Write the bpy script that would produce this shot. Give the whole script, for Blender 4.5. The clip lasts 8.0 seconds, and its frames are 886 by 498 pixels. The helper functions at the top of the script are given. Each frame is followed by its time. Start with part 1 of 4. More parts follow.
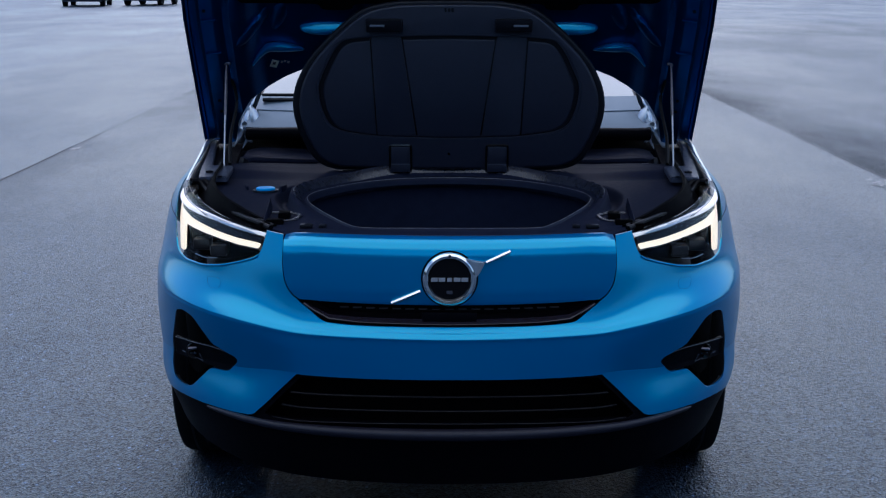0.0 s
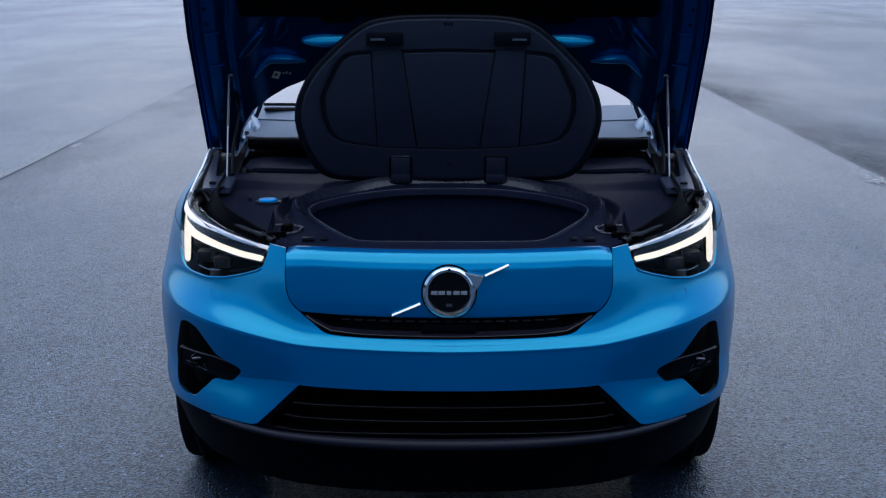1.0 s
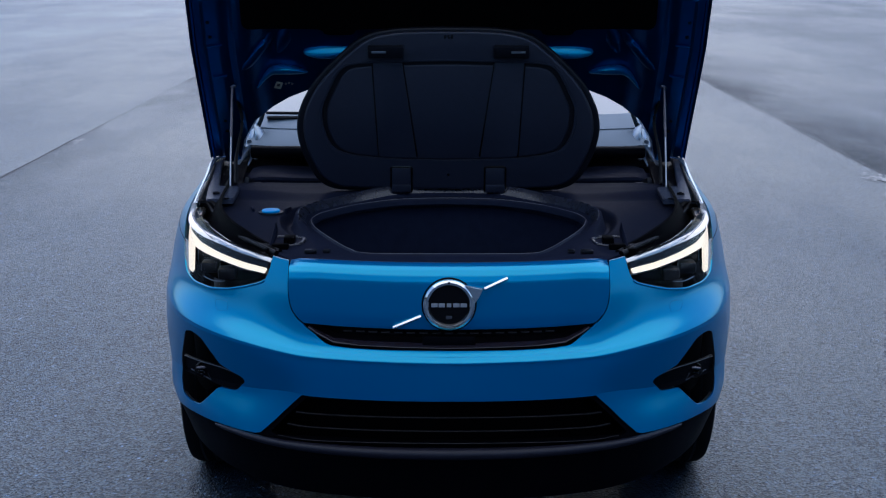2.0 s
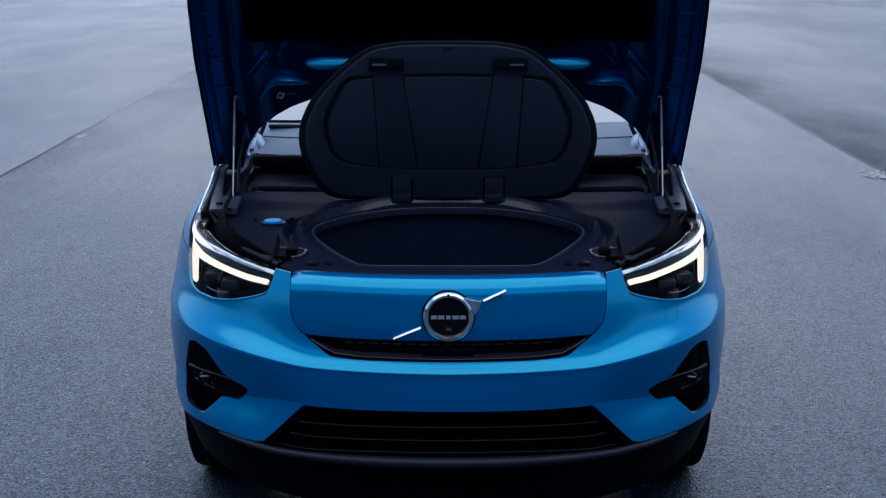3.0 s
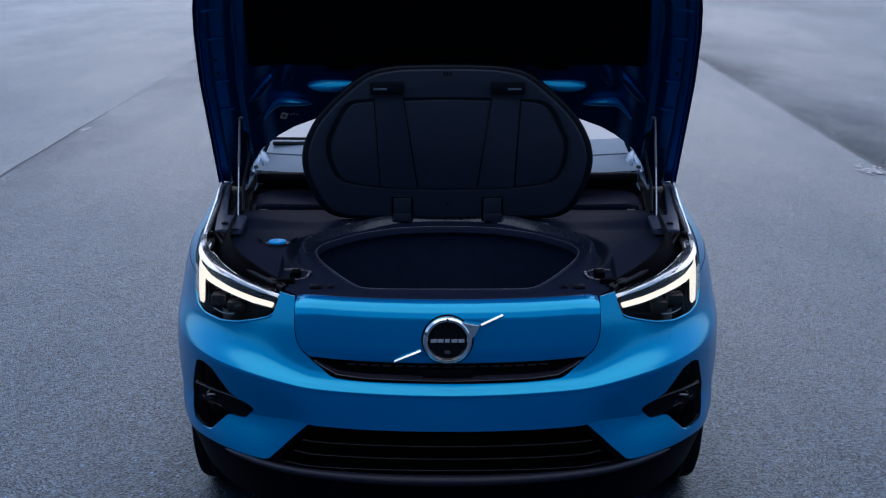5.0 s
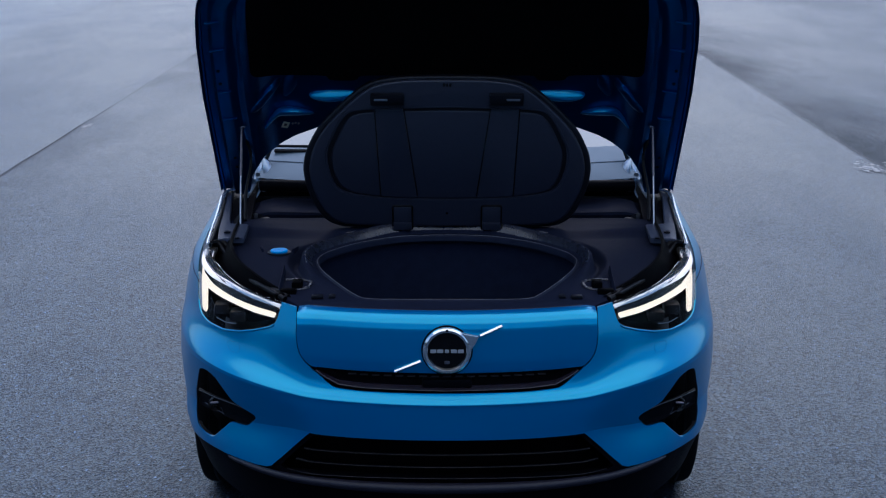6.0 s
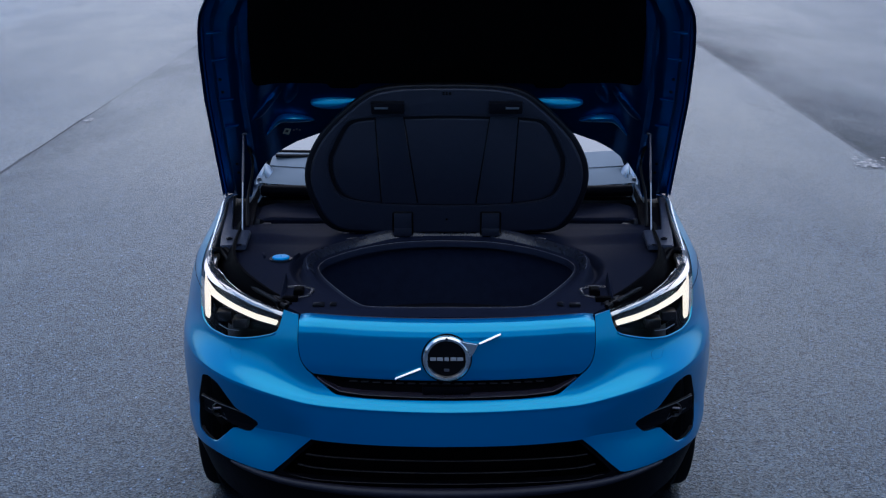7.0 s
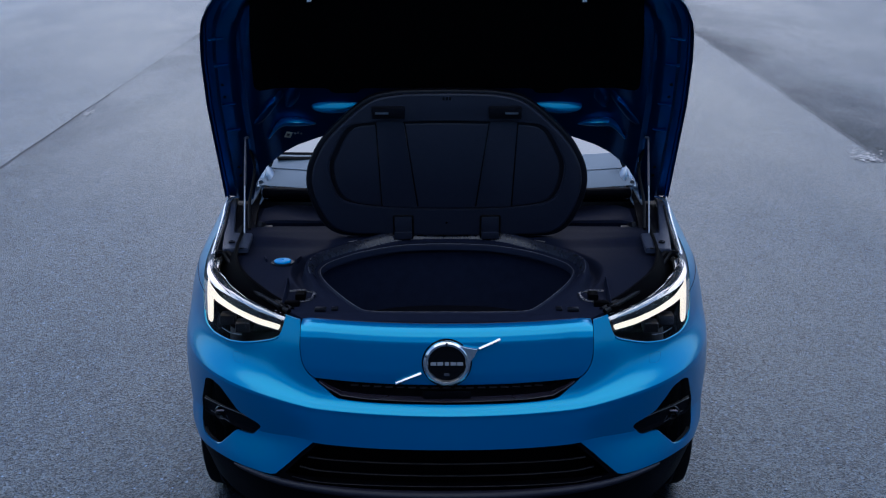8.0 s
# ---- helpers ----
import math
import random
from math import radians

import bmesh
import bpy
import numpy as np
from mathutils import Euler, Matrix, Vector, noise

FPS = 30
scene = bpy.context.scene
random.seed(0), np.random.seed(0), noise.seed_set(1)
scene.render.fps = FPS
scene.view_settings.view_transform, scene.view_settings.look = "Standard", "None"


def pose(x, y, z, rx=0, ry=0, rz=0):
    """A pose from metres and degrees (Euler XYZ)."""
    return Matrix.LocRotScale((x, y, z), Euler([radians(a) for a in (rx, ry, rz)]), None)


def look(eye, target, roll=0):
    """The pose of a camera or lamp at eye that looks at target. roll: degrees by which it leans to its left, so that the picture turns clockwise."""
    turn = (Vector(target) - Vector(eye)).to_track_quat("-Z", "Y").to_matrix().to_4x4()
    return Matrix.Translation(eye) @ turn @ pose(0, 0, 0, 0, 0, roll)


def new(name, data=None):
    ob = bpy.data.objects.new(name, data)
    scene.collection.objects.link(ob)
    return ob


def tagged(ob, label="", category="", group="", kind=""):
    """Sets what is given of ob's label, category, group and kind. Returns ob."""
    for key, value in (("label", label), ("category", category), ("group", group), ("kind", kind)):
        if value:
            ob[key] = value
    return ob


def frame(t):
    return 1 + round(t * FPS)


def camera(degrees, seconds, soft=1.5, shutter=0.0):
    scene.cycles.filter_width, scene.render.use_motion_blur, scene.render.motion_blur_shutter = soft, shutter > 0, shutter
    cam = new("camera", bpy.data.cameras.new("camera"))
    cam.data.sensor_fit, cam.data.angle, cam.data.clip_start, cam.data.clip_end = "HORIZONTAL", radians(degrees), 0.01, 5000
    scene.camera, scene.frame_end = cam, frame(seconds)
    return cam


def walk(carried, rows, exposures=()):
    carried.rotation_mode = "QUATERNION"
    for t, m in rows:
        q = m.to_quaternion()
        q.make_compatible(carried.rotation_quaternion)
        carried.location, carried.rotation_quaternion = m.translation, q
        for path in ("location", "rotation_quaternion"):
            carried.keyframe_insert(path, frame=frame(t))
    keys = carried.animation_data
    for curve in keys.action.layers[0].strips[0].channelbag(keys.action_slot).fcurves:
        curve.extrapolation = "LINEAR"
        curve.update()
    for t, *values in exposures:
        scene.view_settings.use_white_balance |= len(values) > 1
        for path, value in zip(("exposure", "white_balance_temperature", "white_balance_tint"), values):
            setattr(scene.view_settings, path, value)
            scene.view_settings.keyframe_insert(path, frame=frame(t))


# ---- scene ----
cam = camera(33.561, 8.0, soft=1.2)
PATH = [  # seconds, eye, target, roll
    (0.0, (-0.0150, -3.8941, 1.5953), (-0.0185, 1.0189, 0.6670), 0.068),
    (0.5, (-0.0156, -3.9238, 1.6334), (-0.0177, 0.9861, 0.6885), 0.074),
    (1.0, (-0.0158, -3.9553, 1.6779), (-0.0172, 0.9503, 0.7108), 0.053),
    (1.5, (-0.0160, -3.9848, 1.7206), (-0.0174, 0.9166, 0.7324), 0.046),
    (3.0, (-0.0113, -4.0713, 1.8530), (-0.0165, 0.8162, 0.7984), 0.031),
    (3.5, (-0.0063, -4.0979, 1.8952), (-0.0156, 0.7853, 0.8212), 0.004),
    (4.0, (-0.0057, -4.1249, 1.9370), (-0.0148, 0.7541, 0.8440), 0.013),
    (4.5, (-0.0044, -4.1502, 1.9820), (-0.0151, 0.7241, 0.8679), -0.004),
    (6.0, (-0.0005, -4.2187, 2.1039), (-0.0137, 0.6427, 0.9348), -0.020),
    (6.5, (-0.0008, -4.2403, 2.1469), (-0.0137, 0.6157, 0.9559), -0.017),
    (7.0, (0.0006, -4.2608, 2.1861), (-0.0126, 0.5895, 0.9716), -0.028),
    (7.5, (-0.0003, -4.2802, 2.2255), (-0.0122, 0.5636, 0.9855), -0.017),
    (8.0, (-0.0015, -4.2986, 2.2622), (-0.0128, 0.5391, 0.9986), -0.037),
]
EXPOSURE, KELVIN, TINT = 0.58, 5150, 19
walk(cam, [(t, look(eye, target, roll)) for t, eye, target, roll in PATH],
     exposures=[(0.0, EXPOSURE, KELVIN, TINT), (8.0, EXPOSURE, KELVIN, TINT)])

# ---- light: an overcast evening sky ----
world = bpy.data.worlds.new("world")
scene.world = world
world.use_nodes = True
wn = world.node_tree
sky = wn.nodes.new("ShaderNodeTexSky")
sky.sky_type = "NISHITA"
sky.sun_disc = False
sky.sun_elevation = radians(40)
sky.sun_rotation = radians(0)
sky.air_density = 1.6
sky.dust_density = 2.2
sky.ozone_density = 3.0
wn.links.new(sky.outputs[0], wn.nodes["Background"].inputs[0])
wn.nodes["Background"].inputs[1].default_value = 0.10
sun = new("sun", bpy.data.lights.new("sun", "SUN"))
sun.data.energy = 1.27
sun.data.angle = radians(105)
sun.data.color = (1.0, 0.93, 0.68)
sun.matrix_world = look((0, -0.5, 9), (0, 0, 0))


# ---- materials ----
def mat(name, color, rough=0.5, metal=0.0, coat=0.0, vary=0.0, scale=20.0, bump=0.0, bump_scale=200.0, coat_rough=0.05, rough_vary=0.0, spec=0.5):
    m = bpy.data.materials.new(name)
    m.use_nodes = True
    n, l = m.node_tree.nodes, m.node_tree.links
    b = n["Principled BSDF"]
    b.inputs["Base Color"].default_value = (*color, 1)
    b.inputs["Roughness"].default_value = rough
    b.inputs["Metallic"].default_value = metal
    b.inputs["Coat Weight"].default_value = coat
    b.inputs["Coat Roughness"].default_value = coat_rough
    b.inputs["Specular IOR Level"].default_value = spec
    co = n.new("ShaderNodeTexCoord")
    if vary or rough_vary:
        t = n.new("ShaderNodeTexNoise")
        t.inputs["Scale"].default_value = scale
        t.inputs["Detail"].default_value = 6
        l.new(co.outputs["Object"], t.inputs["Vector"])
        if vary:
            r = n.new("ShaderNodeMapRange")
            r.inputs["From Min"].default_value, r.inputs["From Max"].default_value = 0.3, 0.7
            r.inputs["To Min"].default_value, r.inputs["To Max"].default_value = 1 - vary, 1 + vary
            l.new(t.outputs["Fac"], r.inputs["Value"])
            x = n.new("ShaderNodeMix")
            x.data_type, x.blend_type = "RGBA", "MULTIPLY"
            x.inputs["Factor"].default_value = 1
            x.inputs["A"].default_value = (*color, 1)
            l.new(r.outputs[0], x.inputs["B"])
            l.new(x.outputs["Result"], b.inputs["Base Color"])
        if rough_vary:
            r = n.new("ShaderNodeMapRange")
            r.inputs["From Min"].default_value, r.inputs["From Max"].default_value = 0.3, 0.7
            r.inputs["To Min"].default_value, r.inputs["To Max"].default_value = rough - rough_vary, rough + rough_vary
            l.new(t.outputs["Fac"], r.inputs["Value"])
            l.new(r.outputs[0], b.inputs["Roughness"])
    if bump:
        t2 = n.new("ShaderNodeTexNoise")
        t2.inputs["Scale"].default_value = bump_scale
        t2.inputs["Detail"].default_value = 4
        l.new(co.outputs["Object"], t2.inputs["Vector"])
        bp = n.new("ShaderNodeBump")
        bp.inputs["Strength"].default_value = bump
        bp.inputs["Distance"].default_value = 0.002
        l.new(t2.outputs["Fac"], bp.inputs["Height"])
        l.new(bp.outputs[0], b.inputs["Normal"])
    return m


def flake_paint():
    """Deep blue pigment and paler aluminium flakes under one clear coat."""
    m = mat("blue_metallic_paint", (0.026, 0.420, 0.540), 0.30, 0.95, 0.65, vary=0.06, scale=900, coat_rough=0.15, spec=0.35)
    n, l = m.node_tree.nodes, m.node_tree.links
    flakes = n["Principled BSDF"]
    pigment = n.new("ShaderNodeBsdfPrincipled")
    pigment.inputs["Base Color"].default_value = (0.002, 0.125, 0.50, 1)
    pigment.inputs["Roughness"].default_value = 0.45
    pigment.inputs["Coat Weight"].default_value = 0.65
    pigment.inputs["Coat Roughness"].default_value = 0.15
    pigment.inputs["Specular IOR Level"].default_value = 0.2
    mix = n.new("ShaderNodeMixShader")
    mix.inputs[0].default_value = 0.58
    l.new(pigment.outputs[0], mix.inputs[1])
    l.new(flakes.outputs[0], mix.inputs[2])
    l.new(mix.outputs[0], n["Material Output"].inputs["Surface"])
    return m


PAINT = flake_paint()
# Body blue darkened so that the bonnet's shade lies in its underside colour.
UNDERSIDE = mat("blue_paint_with_shade", (0.002, 0.062, 0.20), 0.30, 0.85, vary=0.12, scale=14)
PLASTIC = mat("black_grained_plastic", (0.0106, 0.0130, 0.0265), 0.56, vary=0.15, scale=60, bump=0.12, bump_scale=900, rough_vary=0.05, spec=0.018)
TUBPLASTIC = mat("smooth_tub_plastic", (0.0112, 0.0142, 0.0300), 0.45, vary=0.12, scale=30, bump=0.15, bump_scale=800, rough_vary=0.06, spec=0.06)
LIDPLASTIC = mat("dark_moulded_plastic", (0.0112, 0.0138, 0.0280), 0.41, vary=0.12, scale=50, bump=0.15, bump_scale=900, rough_vary=0.05, spec=0.5)
SATIN = mat("satin_black_plastic", (0.004, 0.0045, 0.008), 0.4, vary=0.1, scale=40, rough_vary=0.05, spec=0.25)
GLOSS = mat("gloss_black_plastic", (0.004, 0.004, 0.005), 0.12, rough_vary=0.03, scale=30)
DARKGLASS = mat("smoked_lens_black", (0.003, 0.003, 0.004), 0.10, rough_vary=0.03, scale=30, spec=0.22)
CLADDING = mat("dark_cladding", (0.0020, 0.0020, 0.0038), 0.5, vary=0.2, scale=50, bump=0.2, bump_scale=700, spec=0.04)
RUBBER = mat("rubber", (0.005, 0.005, 0.007), 0.6, vary=0.2, scale=80, spec=0.2)
TYRE = mat("tyre_rubber", (0.004, 0.004, 0.005), 0.75, vary=0.25, scale=60, bump=0.3, bump_scale=300, spec=0.12)
FELT = mat("black_insulation_felt", (0.003, 0.003, 0.0035), 0.95, vary=0.3, scale=120, bump=0.6, bump_scale=500, spec=0.03)
CHROME = mat("brushed_chrome", (0.97, 0.96, 0.95), 0.16, 1.0, rough_vary=0.04, scale=40)
STEEL = mat("zinc_steel", (0.42, 0.43, 0.46), 0.32, 1.0, vary=0.1, scale=60)
BROWREFLECTION = mat("silver_sky_reflection", (0.60, 0.58, 0.55), 0.18, 0.95, rough_vary=0.04, scale=25)
TUBESTEEL = mat("dull_grey_tube", (0.13, 0.12, 0.14), 0.35, 0.6, vary=0.1, scale=40)
ALLOY = mat("dark_alloy", (0.05, 0.05, 0.055), 0.35, 0.8)
CAPBLUE = mat("blue_cap_plastic", (0.01, 0.36, 0.85), 0.35, vary=0.08, scale=60)
LABEL = mat("paper_label", (0.62, 0.60, 0.46), 0.6, vary=0.15, scale=80)
GREY = mat("grey_print", (0.30, 0.31, 0.34), 0.4)
EDGE = mat("dark_grey_edge", (0.050, 0.053, 0.070), 0.4, vary=0.2, scale=30)
DULLEDGE = mat("dull_brown_edge", (0.024, 0.020, 0.021), 0.5, vary=0.2, scale=30, spec=0.3)
LIPTRIM = mat("satin_purple_black_lip", (0.012, 0.011, 0.019), 0.40, vary=0.15, scale=50, bump=0.1, bump_scale=700, spec=0.28)
SLOTGLOSS = mat("polished_black_trim", (0.014, 0.011, 0.018), 0.22, rough_vary=0.04, scale=30, spec=0.45)
SEALRUBBER = mat("shiny_seal_rubber", (0.0015, 0.0015, 0.0025), 0.36, rough_vary=0.06, scale=60, spec=0.10)
COVERPLASTIC = mat("blue_grey_moulded_plastic", (0.034, 0.042, 0.070), 0.36, vary=0.15, scale=40, bump=0.15, bump_scale=700, rough_vary=0.05, spec=0.32)
RIMLINE = mat("pale_rim_highlight", (0.090, 0.086, 0.100), 0.4, vary=0.25, scale=25)
SHEEN = mat("glossier_plastic_for_sheen", (0.0115, 0.0140, 0.0260), 0.28, vary=0.12, scale=40, rough_vary=0.05, spec=0.6)
# Pale metal puts the bright reflections on the hinge into its colour.
HINGESHINE = mat("pale_hinge_reflection", (0.42, 0.47, 0.54), 0.28, 0.7, vary=0.15, scale=40)
# Pale metal strip that stands in for the highlight on the wing's blue paint.
WINGHIGHLIGHT = mat("wing_paint_highlight", (0.50, 0.58, 0.66), 0.22, 0.8, rough_vary=0.04, scale=30)
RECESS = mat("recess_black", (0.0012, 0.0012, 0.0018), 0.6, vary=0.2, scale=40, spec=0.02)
SKYBLOCKER = mat("unseen_sky_blocker", (0.020, 0.028, 0.026), 0.9, vary=0.5, scale=0.4)
FARCAR = mat("far_vehicle_paint", (0.012, 0.02, 0.05), 0.4, vary=0.2, scale=3)


def glow(name, color, strength):
    m = bpy.data.materials.new(name)
    m.use_nodes = True
    b = m.node_tree.nodes["Principled BSDF"]
    b.inputs["Base Color"].default_value = (0.15, 0.15, 0.15, 1)
    b.inputs["Emission Color"].default_value = (*color, 1)
    b.inputs["Emission Strength"].default_value = strength
    return m


def glass(name, color, rough=0.02, ior=1.45):
    m = bpy.data.materials.new(name)
    m.use_nodes = True
    b = m.node_tree.nodes["Principled BSDF"]
    b.inputs["Base Color"].default_value = (*color, 1)
    b.inputs["Roughness"].default_value = rough
    b.inputs["Transmission Weight"].default_value = 1.0
    b.inputs["IOR"].default_value = ior
    return m


LAMP = glow("white_light_guide", (1.0, 0.79, 0.48), 0.84)
LENS = glass("clear_lens", (0.9, 0.93, 0.96), ior=1.10)
TINTED = mat("tinted_glass", (0.02, 0.025, 0.03), 0.04, coat=1.0)
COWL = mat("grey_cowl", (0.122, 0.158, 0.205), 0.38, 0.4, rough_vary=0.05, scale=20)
# Metal in place of glass, added reflectivity that brightens the mirrored sky.
SCREEN = mat("mirror_windscreen", (0.215, 0.22, 0.225), 0.06, 0.9, coat=1.0)


def asphalt():
    m = bpy.data.materials.new("damp_asphalt")
    m.use_nodes = True
    n, l = m.node_tree.nodes, m.node_tree.links
    b = n["Principled BSDF"]
    co = n.new("ShaderNodeTexCoord")

    def noise_node(scale, detail, rough=0.6, vec=None):
        t = n.new("ShaderNodeTexNoise")
        t.inputs["Scale"].default_value, t.inputs["Detail"].default_value, t.inputs["Roughness"].default_value = scale, detail, rough
        l.new(vec or co.outputs["Object"], t.inputs["Vector"])
        return t.outputs["Fac"]

    def ramp(fac, a, b_, lo, hi):
        r = n.new("ShaderNodeMapRange")
        r.inputs["From Min"].default_value, r.inputs["From Max"].default_value = a, b_
        r.inputs["To Min"].default_value, r.inputs["To Max"].default_value = lo, hi
        l.new(fac, r.inputs["Value"])
        return r.outputs[0]

    def math_node(op, a, b_):
        r = n.new("ShaderNodeMath")
        r.operation = op
        for i, v in enumerate((a, b_)):
            if isinstance(v, (int, float)):
                r.inputs[i].default_value = v
            else:
                l.new(v, r.inputs[i])
        return r.outputs[0]

    mp = n.new("ShaderNodeMapping")
    mp.inputs["Scale"].default_value = (1.0, 0.35, 1.0)
    l.new(co.outputs["Object"], mp.inputs["Vector"])
    # Grain stretched along the viewing direction so stones look round from the camera.
    elongated = n.new("ShaderNodeMapping")
    elongated.inputs["Scale"].default_value = (1.0, 0.62, 1.0)
    l.new(co.outputs["Object"], elongated.inputs["Vector"])
    big = ramp(noise_node(0.25, 5, 0.6, mp.outputs[0]), 0.35, 0.65, 0.70, 1.26)
    mid = ramp(noise_node(3.0, 6), 0.3, 0.7, 0.9, 1.1)
    stone = n.new("ShaderNodeTexVoronoi")
    stone.inputs["Scale"].default_value = 130
    l.new(elongated.outputs[0], stone.inputs["Vector"])
    cell = n.new("ShaderNodeSeparateColor")
    l.new(stone.outputs["Color"], cell.inputs[0])
    grain = math_node("MULTIPLY", ramp(noise_node(45, 4, 0.75), 0.32, 0.68, 0.84, 1.16), ramp(math_node("POWER", cell.outputs[0], 3.0), 0, 1, 0.32, 3.5))
    # Sparse pale chips, their base colour raised further to paint in wet glints.
    chip = n.new("ShaderNodeTexVoronoi")
    chip.inputs["Scale"].default_value = 70
    l.new(elongated.outputs[0], chip.inputs["Vector"])
    pick = n.new("ShaderNodeSeparateColor")
    l.new(chip.outputs["Color"], pick.inputs[0])
    pale = math_node("MULTIPLY", ramp(pick.outputs[0], 0.86, 0.92, 0, 1), ramp(chip.outputs["Distance"], 0.30, 0.42, 1, 0))
    grain = math_node("MULTIPLY", grain, math_node("ADD", 0.92, math_node("MULTIPLY", pale, 4.5)))
    tone = math_node("MULTIPLY", math_node("MULTIPLY", big, mid), grain)
    sep = n.new("ShaderNodeSeparateXYZ")
    l.new(co.outputs["Object"], sep.inputs[0])
    # three lanes of slightly different age between the joints, with damp stains beside the joints
    wander = math_node("ADD", sep.outputs[0], ramp(noise_node(1.2, 5, 0.7), 0.3, 0.7, -0.02, 0.02))
    right = ramp(wander, 3.41, 3.50, 0, 1)
    left = ramp(wander, -3.44, -3.46, 0, 1)
    lane = math_node("ADD", math_node("ADD", math_node("MULTIPLY", left, 0.16), 1.0), math_node("MULTIPLY", right, -0.10))
    stain = ramp(noise_node(0.55, 4, 0.6, mp.outputs[0]), 0.40, 0.62, 0, 1)
    damp_right = math_node("MULTIPLY", math_node("MULTIPLY", right, ramp(wander, 3.46, 4.6, 1, 0)), math_node("ADD", 0.35, stain))
    damp_left = math_node("MULTIPLY", math_node("MULTIPLY", ramp(wander, -3.45, -3.43, 0, 1), ramp(wander, -3.44, -2.5, 1, 0)), stain)
    damp = math_node("ADD", math_node("MULTIPLY", damp_right, 0.60), math_node("MULTIPLY", damp_left, 0.50))
    lane = math_node("SUBTRACT", lane, damp)
    # drier, paler tarmac farther out, with a ragged edge
    reach = math_node("ADD", math_node("MULTIPLY", sep.outputs[0], -1.0), ramp(noise_node(0.3, 5, 0.7, mp.outputs[0]), 0.3, 0.7, -0.35, 0.35))
    dry = math_node("MULTIPLY", ramp(reach, 6.7, 7.0, 0, 1), ramp(sep.outputs[1], 12, 16, 0, 1))
    dry = math_node("ADD", dry, math_node("MULTIPLY", ramp(math_node("ADD", sep.outputs[1], ramp(noise_node(0.12, 4), 0.3, 0.7, -9, 9)), 40, 46, 0, 1), 0.8))
    lane = math_node("ADD", lane, math_node("MULTIPLY", dry, 0.60))
    tone = math_node("MULTIPLY", tone, lane)
    col = n.new("ShaderNodeMix")
    col.data_type, col.blend_type = "RGBA", "MULTIPLY"
    col.inputs["Factor"].default_value = 1
    col.inputs["A"].default_value = (0.0085, 0.0140, 0.0255, 1)
    l.new(tone, col.inputs["B"])
    l.new(col.outputs["Result"], b.inputs["Base Color"])
    wet = ramp(noise_node(0.45, 5, 0.6, mp.outputs[0]), 0.35, 0.65, 0.29, 0.42)
    rough = math_node("ADD", wet, math_node("ADD", math_node("MULTIPLY", left, -0.005), math_node("MULTIPLY", math_node("ADD", math_node("MULTIPLY", damp, 0.30), math_node("MULTIPLY", right, 0.03)), 1.0)))
    l.new(rough, b.inputs["Roughness"])
    # some stones are wet and shine, others are dull
    shine = math_node("MULTIPLY", ramp(math_node("POWER", cell.outputs[1], 2.0), 0, 1, 0.14, 1.25), ramp(lane, 0.5, 1.5, 0.66, 1.34))
    l.new(shine, b.inputs["Specular IOR Level"])
    b.inputs["Specular Tint"].default_value = (0.44, 0.71, 1.0, 1)
    bp = n.new("ShaderNodeBump")
    bp.inputs["Strength"].default_value = 0.85
    bp.inputs["Distance"].default_value = 0.0036
    hgt = math_node("ADD", stone.outputs["Distance"], noise_node(260, 3, 0.7, elongated.outputs[0]))
    l.new(hgt, bp.inputs["Height"])
    l.new(bp.outputs[0], b.inputs["Normal"])
    return m


ASPHALT = asphalt()
SEAM = mat("dark_joint_filler", (0.014, 0.018, 0.026), 0.7, vary=0.5, scale=3, spec=0.3)
CHALK = mat("worn_white_marking", (0.30, 0.30, 0.31), 0.6, vary=0.5, scale=12)


# ---- mesh tools ----
def finish(name, bm, material, sharp=35.0):
    bmesh.ops.recalc_face_normals(bm, faces=bm.faces)
    for f in bm.faces:
        f.smooth = True
    for e in bm.edges:
        if len(e.link_faces) == 2 and e.calc_face_angle(0) > radians(sharp):
            e.smooth = False
    me = bpy.data.meshes.new(name)
    bm.to_mesh(me)
    bm.free()
    me.materials.clear()
    me.materials.append(material)
    return me


def part(name, bm, material, parent=None, label="", sharp=35.0):
    """Links a bmesh as one mesh object under a thing or a part."""
    ob = new(name, bm if isinstance(bm, bpy.types.Mesh) else finish(name, bm, material, sharp))
    if isinstance(bm, bpy.types.Mesh):
        bm.materials.clear()
        bm.materials.append(material)
    ob.parent = parent
    return tagged(ob, label)


def boxes(specs, bevel=0.0):
    """Boxes (centre, size, euler degrees) in one bmesh."""
    bm = bmesh.new()
    for c, s, *r in specs:
        b2 = bmesh.new()
        m = pose(*c, *(r[0] if r else (0, 0, 0))) @ Matrix.Diagonal((*s, 1))
        bmesh.ops.create_cube(b2, size=1, matrix=m)
        if bevel:
            bmesh.ops.bevel(b2, geom=b2.edges[:], offset=bevel, segments=2, affect="EDGES", profile=0.6)
        me = bpy.data.meshes.new("tmp")
        b2.to_mesh(me)
        b2.free()
        bm.from_mesh(me)
        bpy.data.meshes.remove(me)
    return bm


def spline(points, count):
    """Catmull-Rom through a few points."""
    p = [Vector(q) for q in points]
    p = [p[0] * 2 - p[1]] + p + [p[-1] * 2 - p[-2]]
    out = []
    n = len(p) - 3
    for k in range(count):
        u = k / (count - 1) * n
        i = min(int(u), n - 1)
        t = u - i
        a, b, c, d = p[i:i + 4]
        out.append(0.5 * (2 * b + (c - a) * t + (2 * a - 5 * b + 4 * c - d) * t * t + (3 * b - a - 3 * c + d) * t ** 3))
    return out


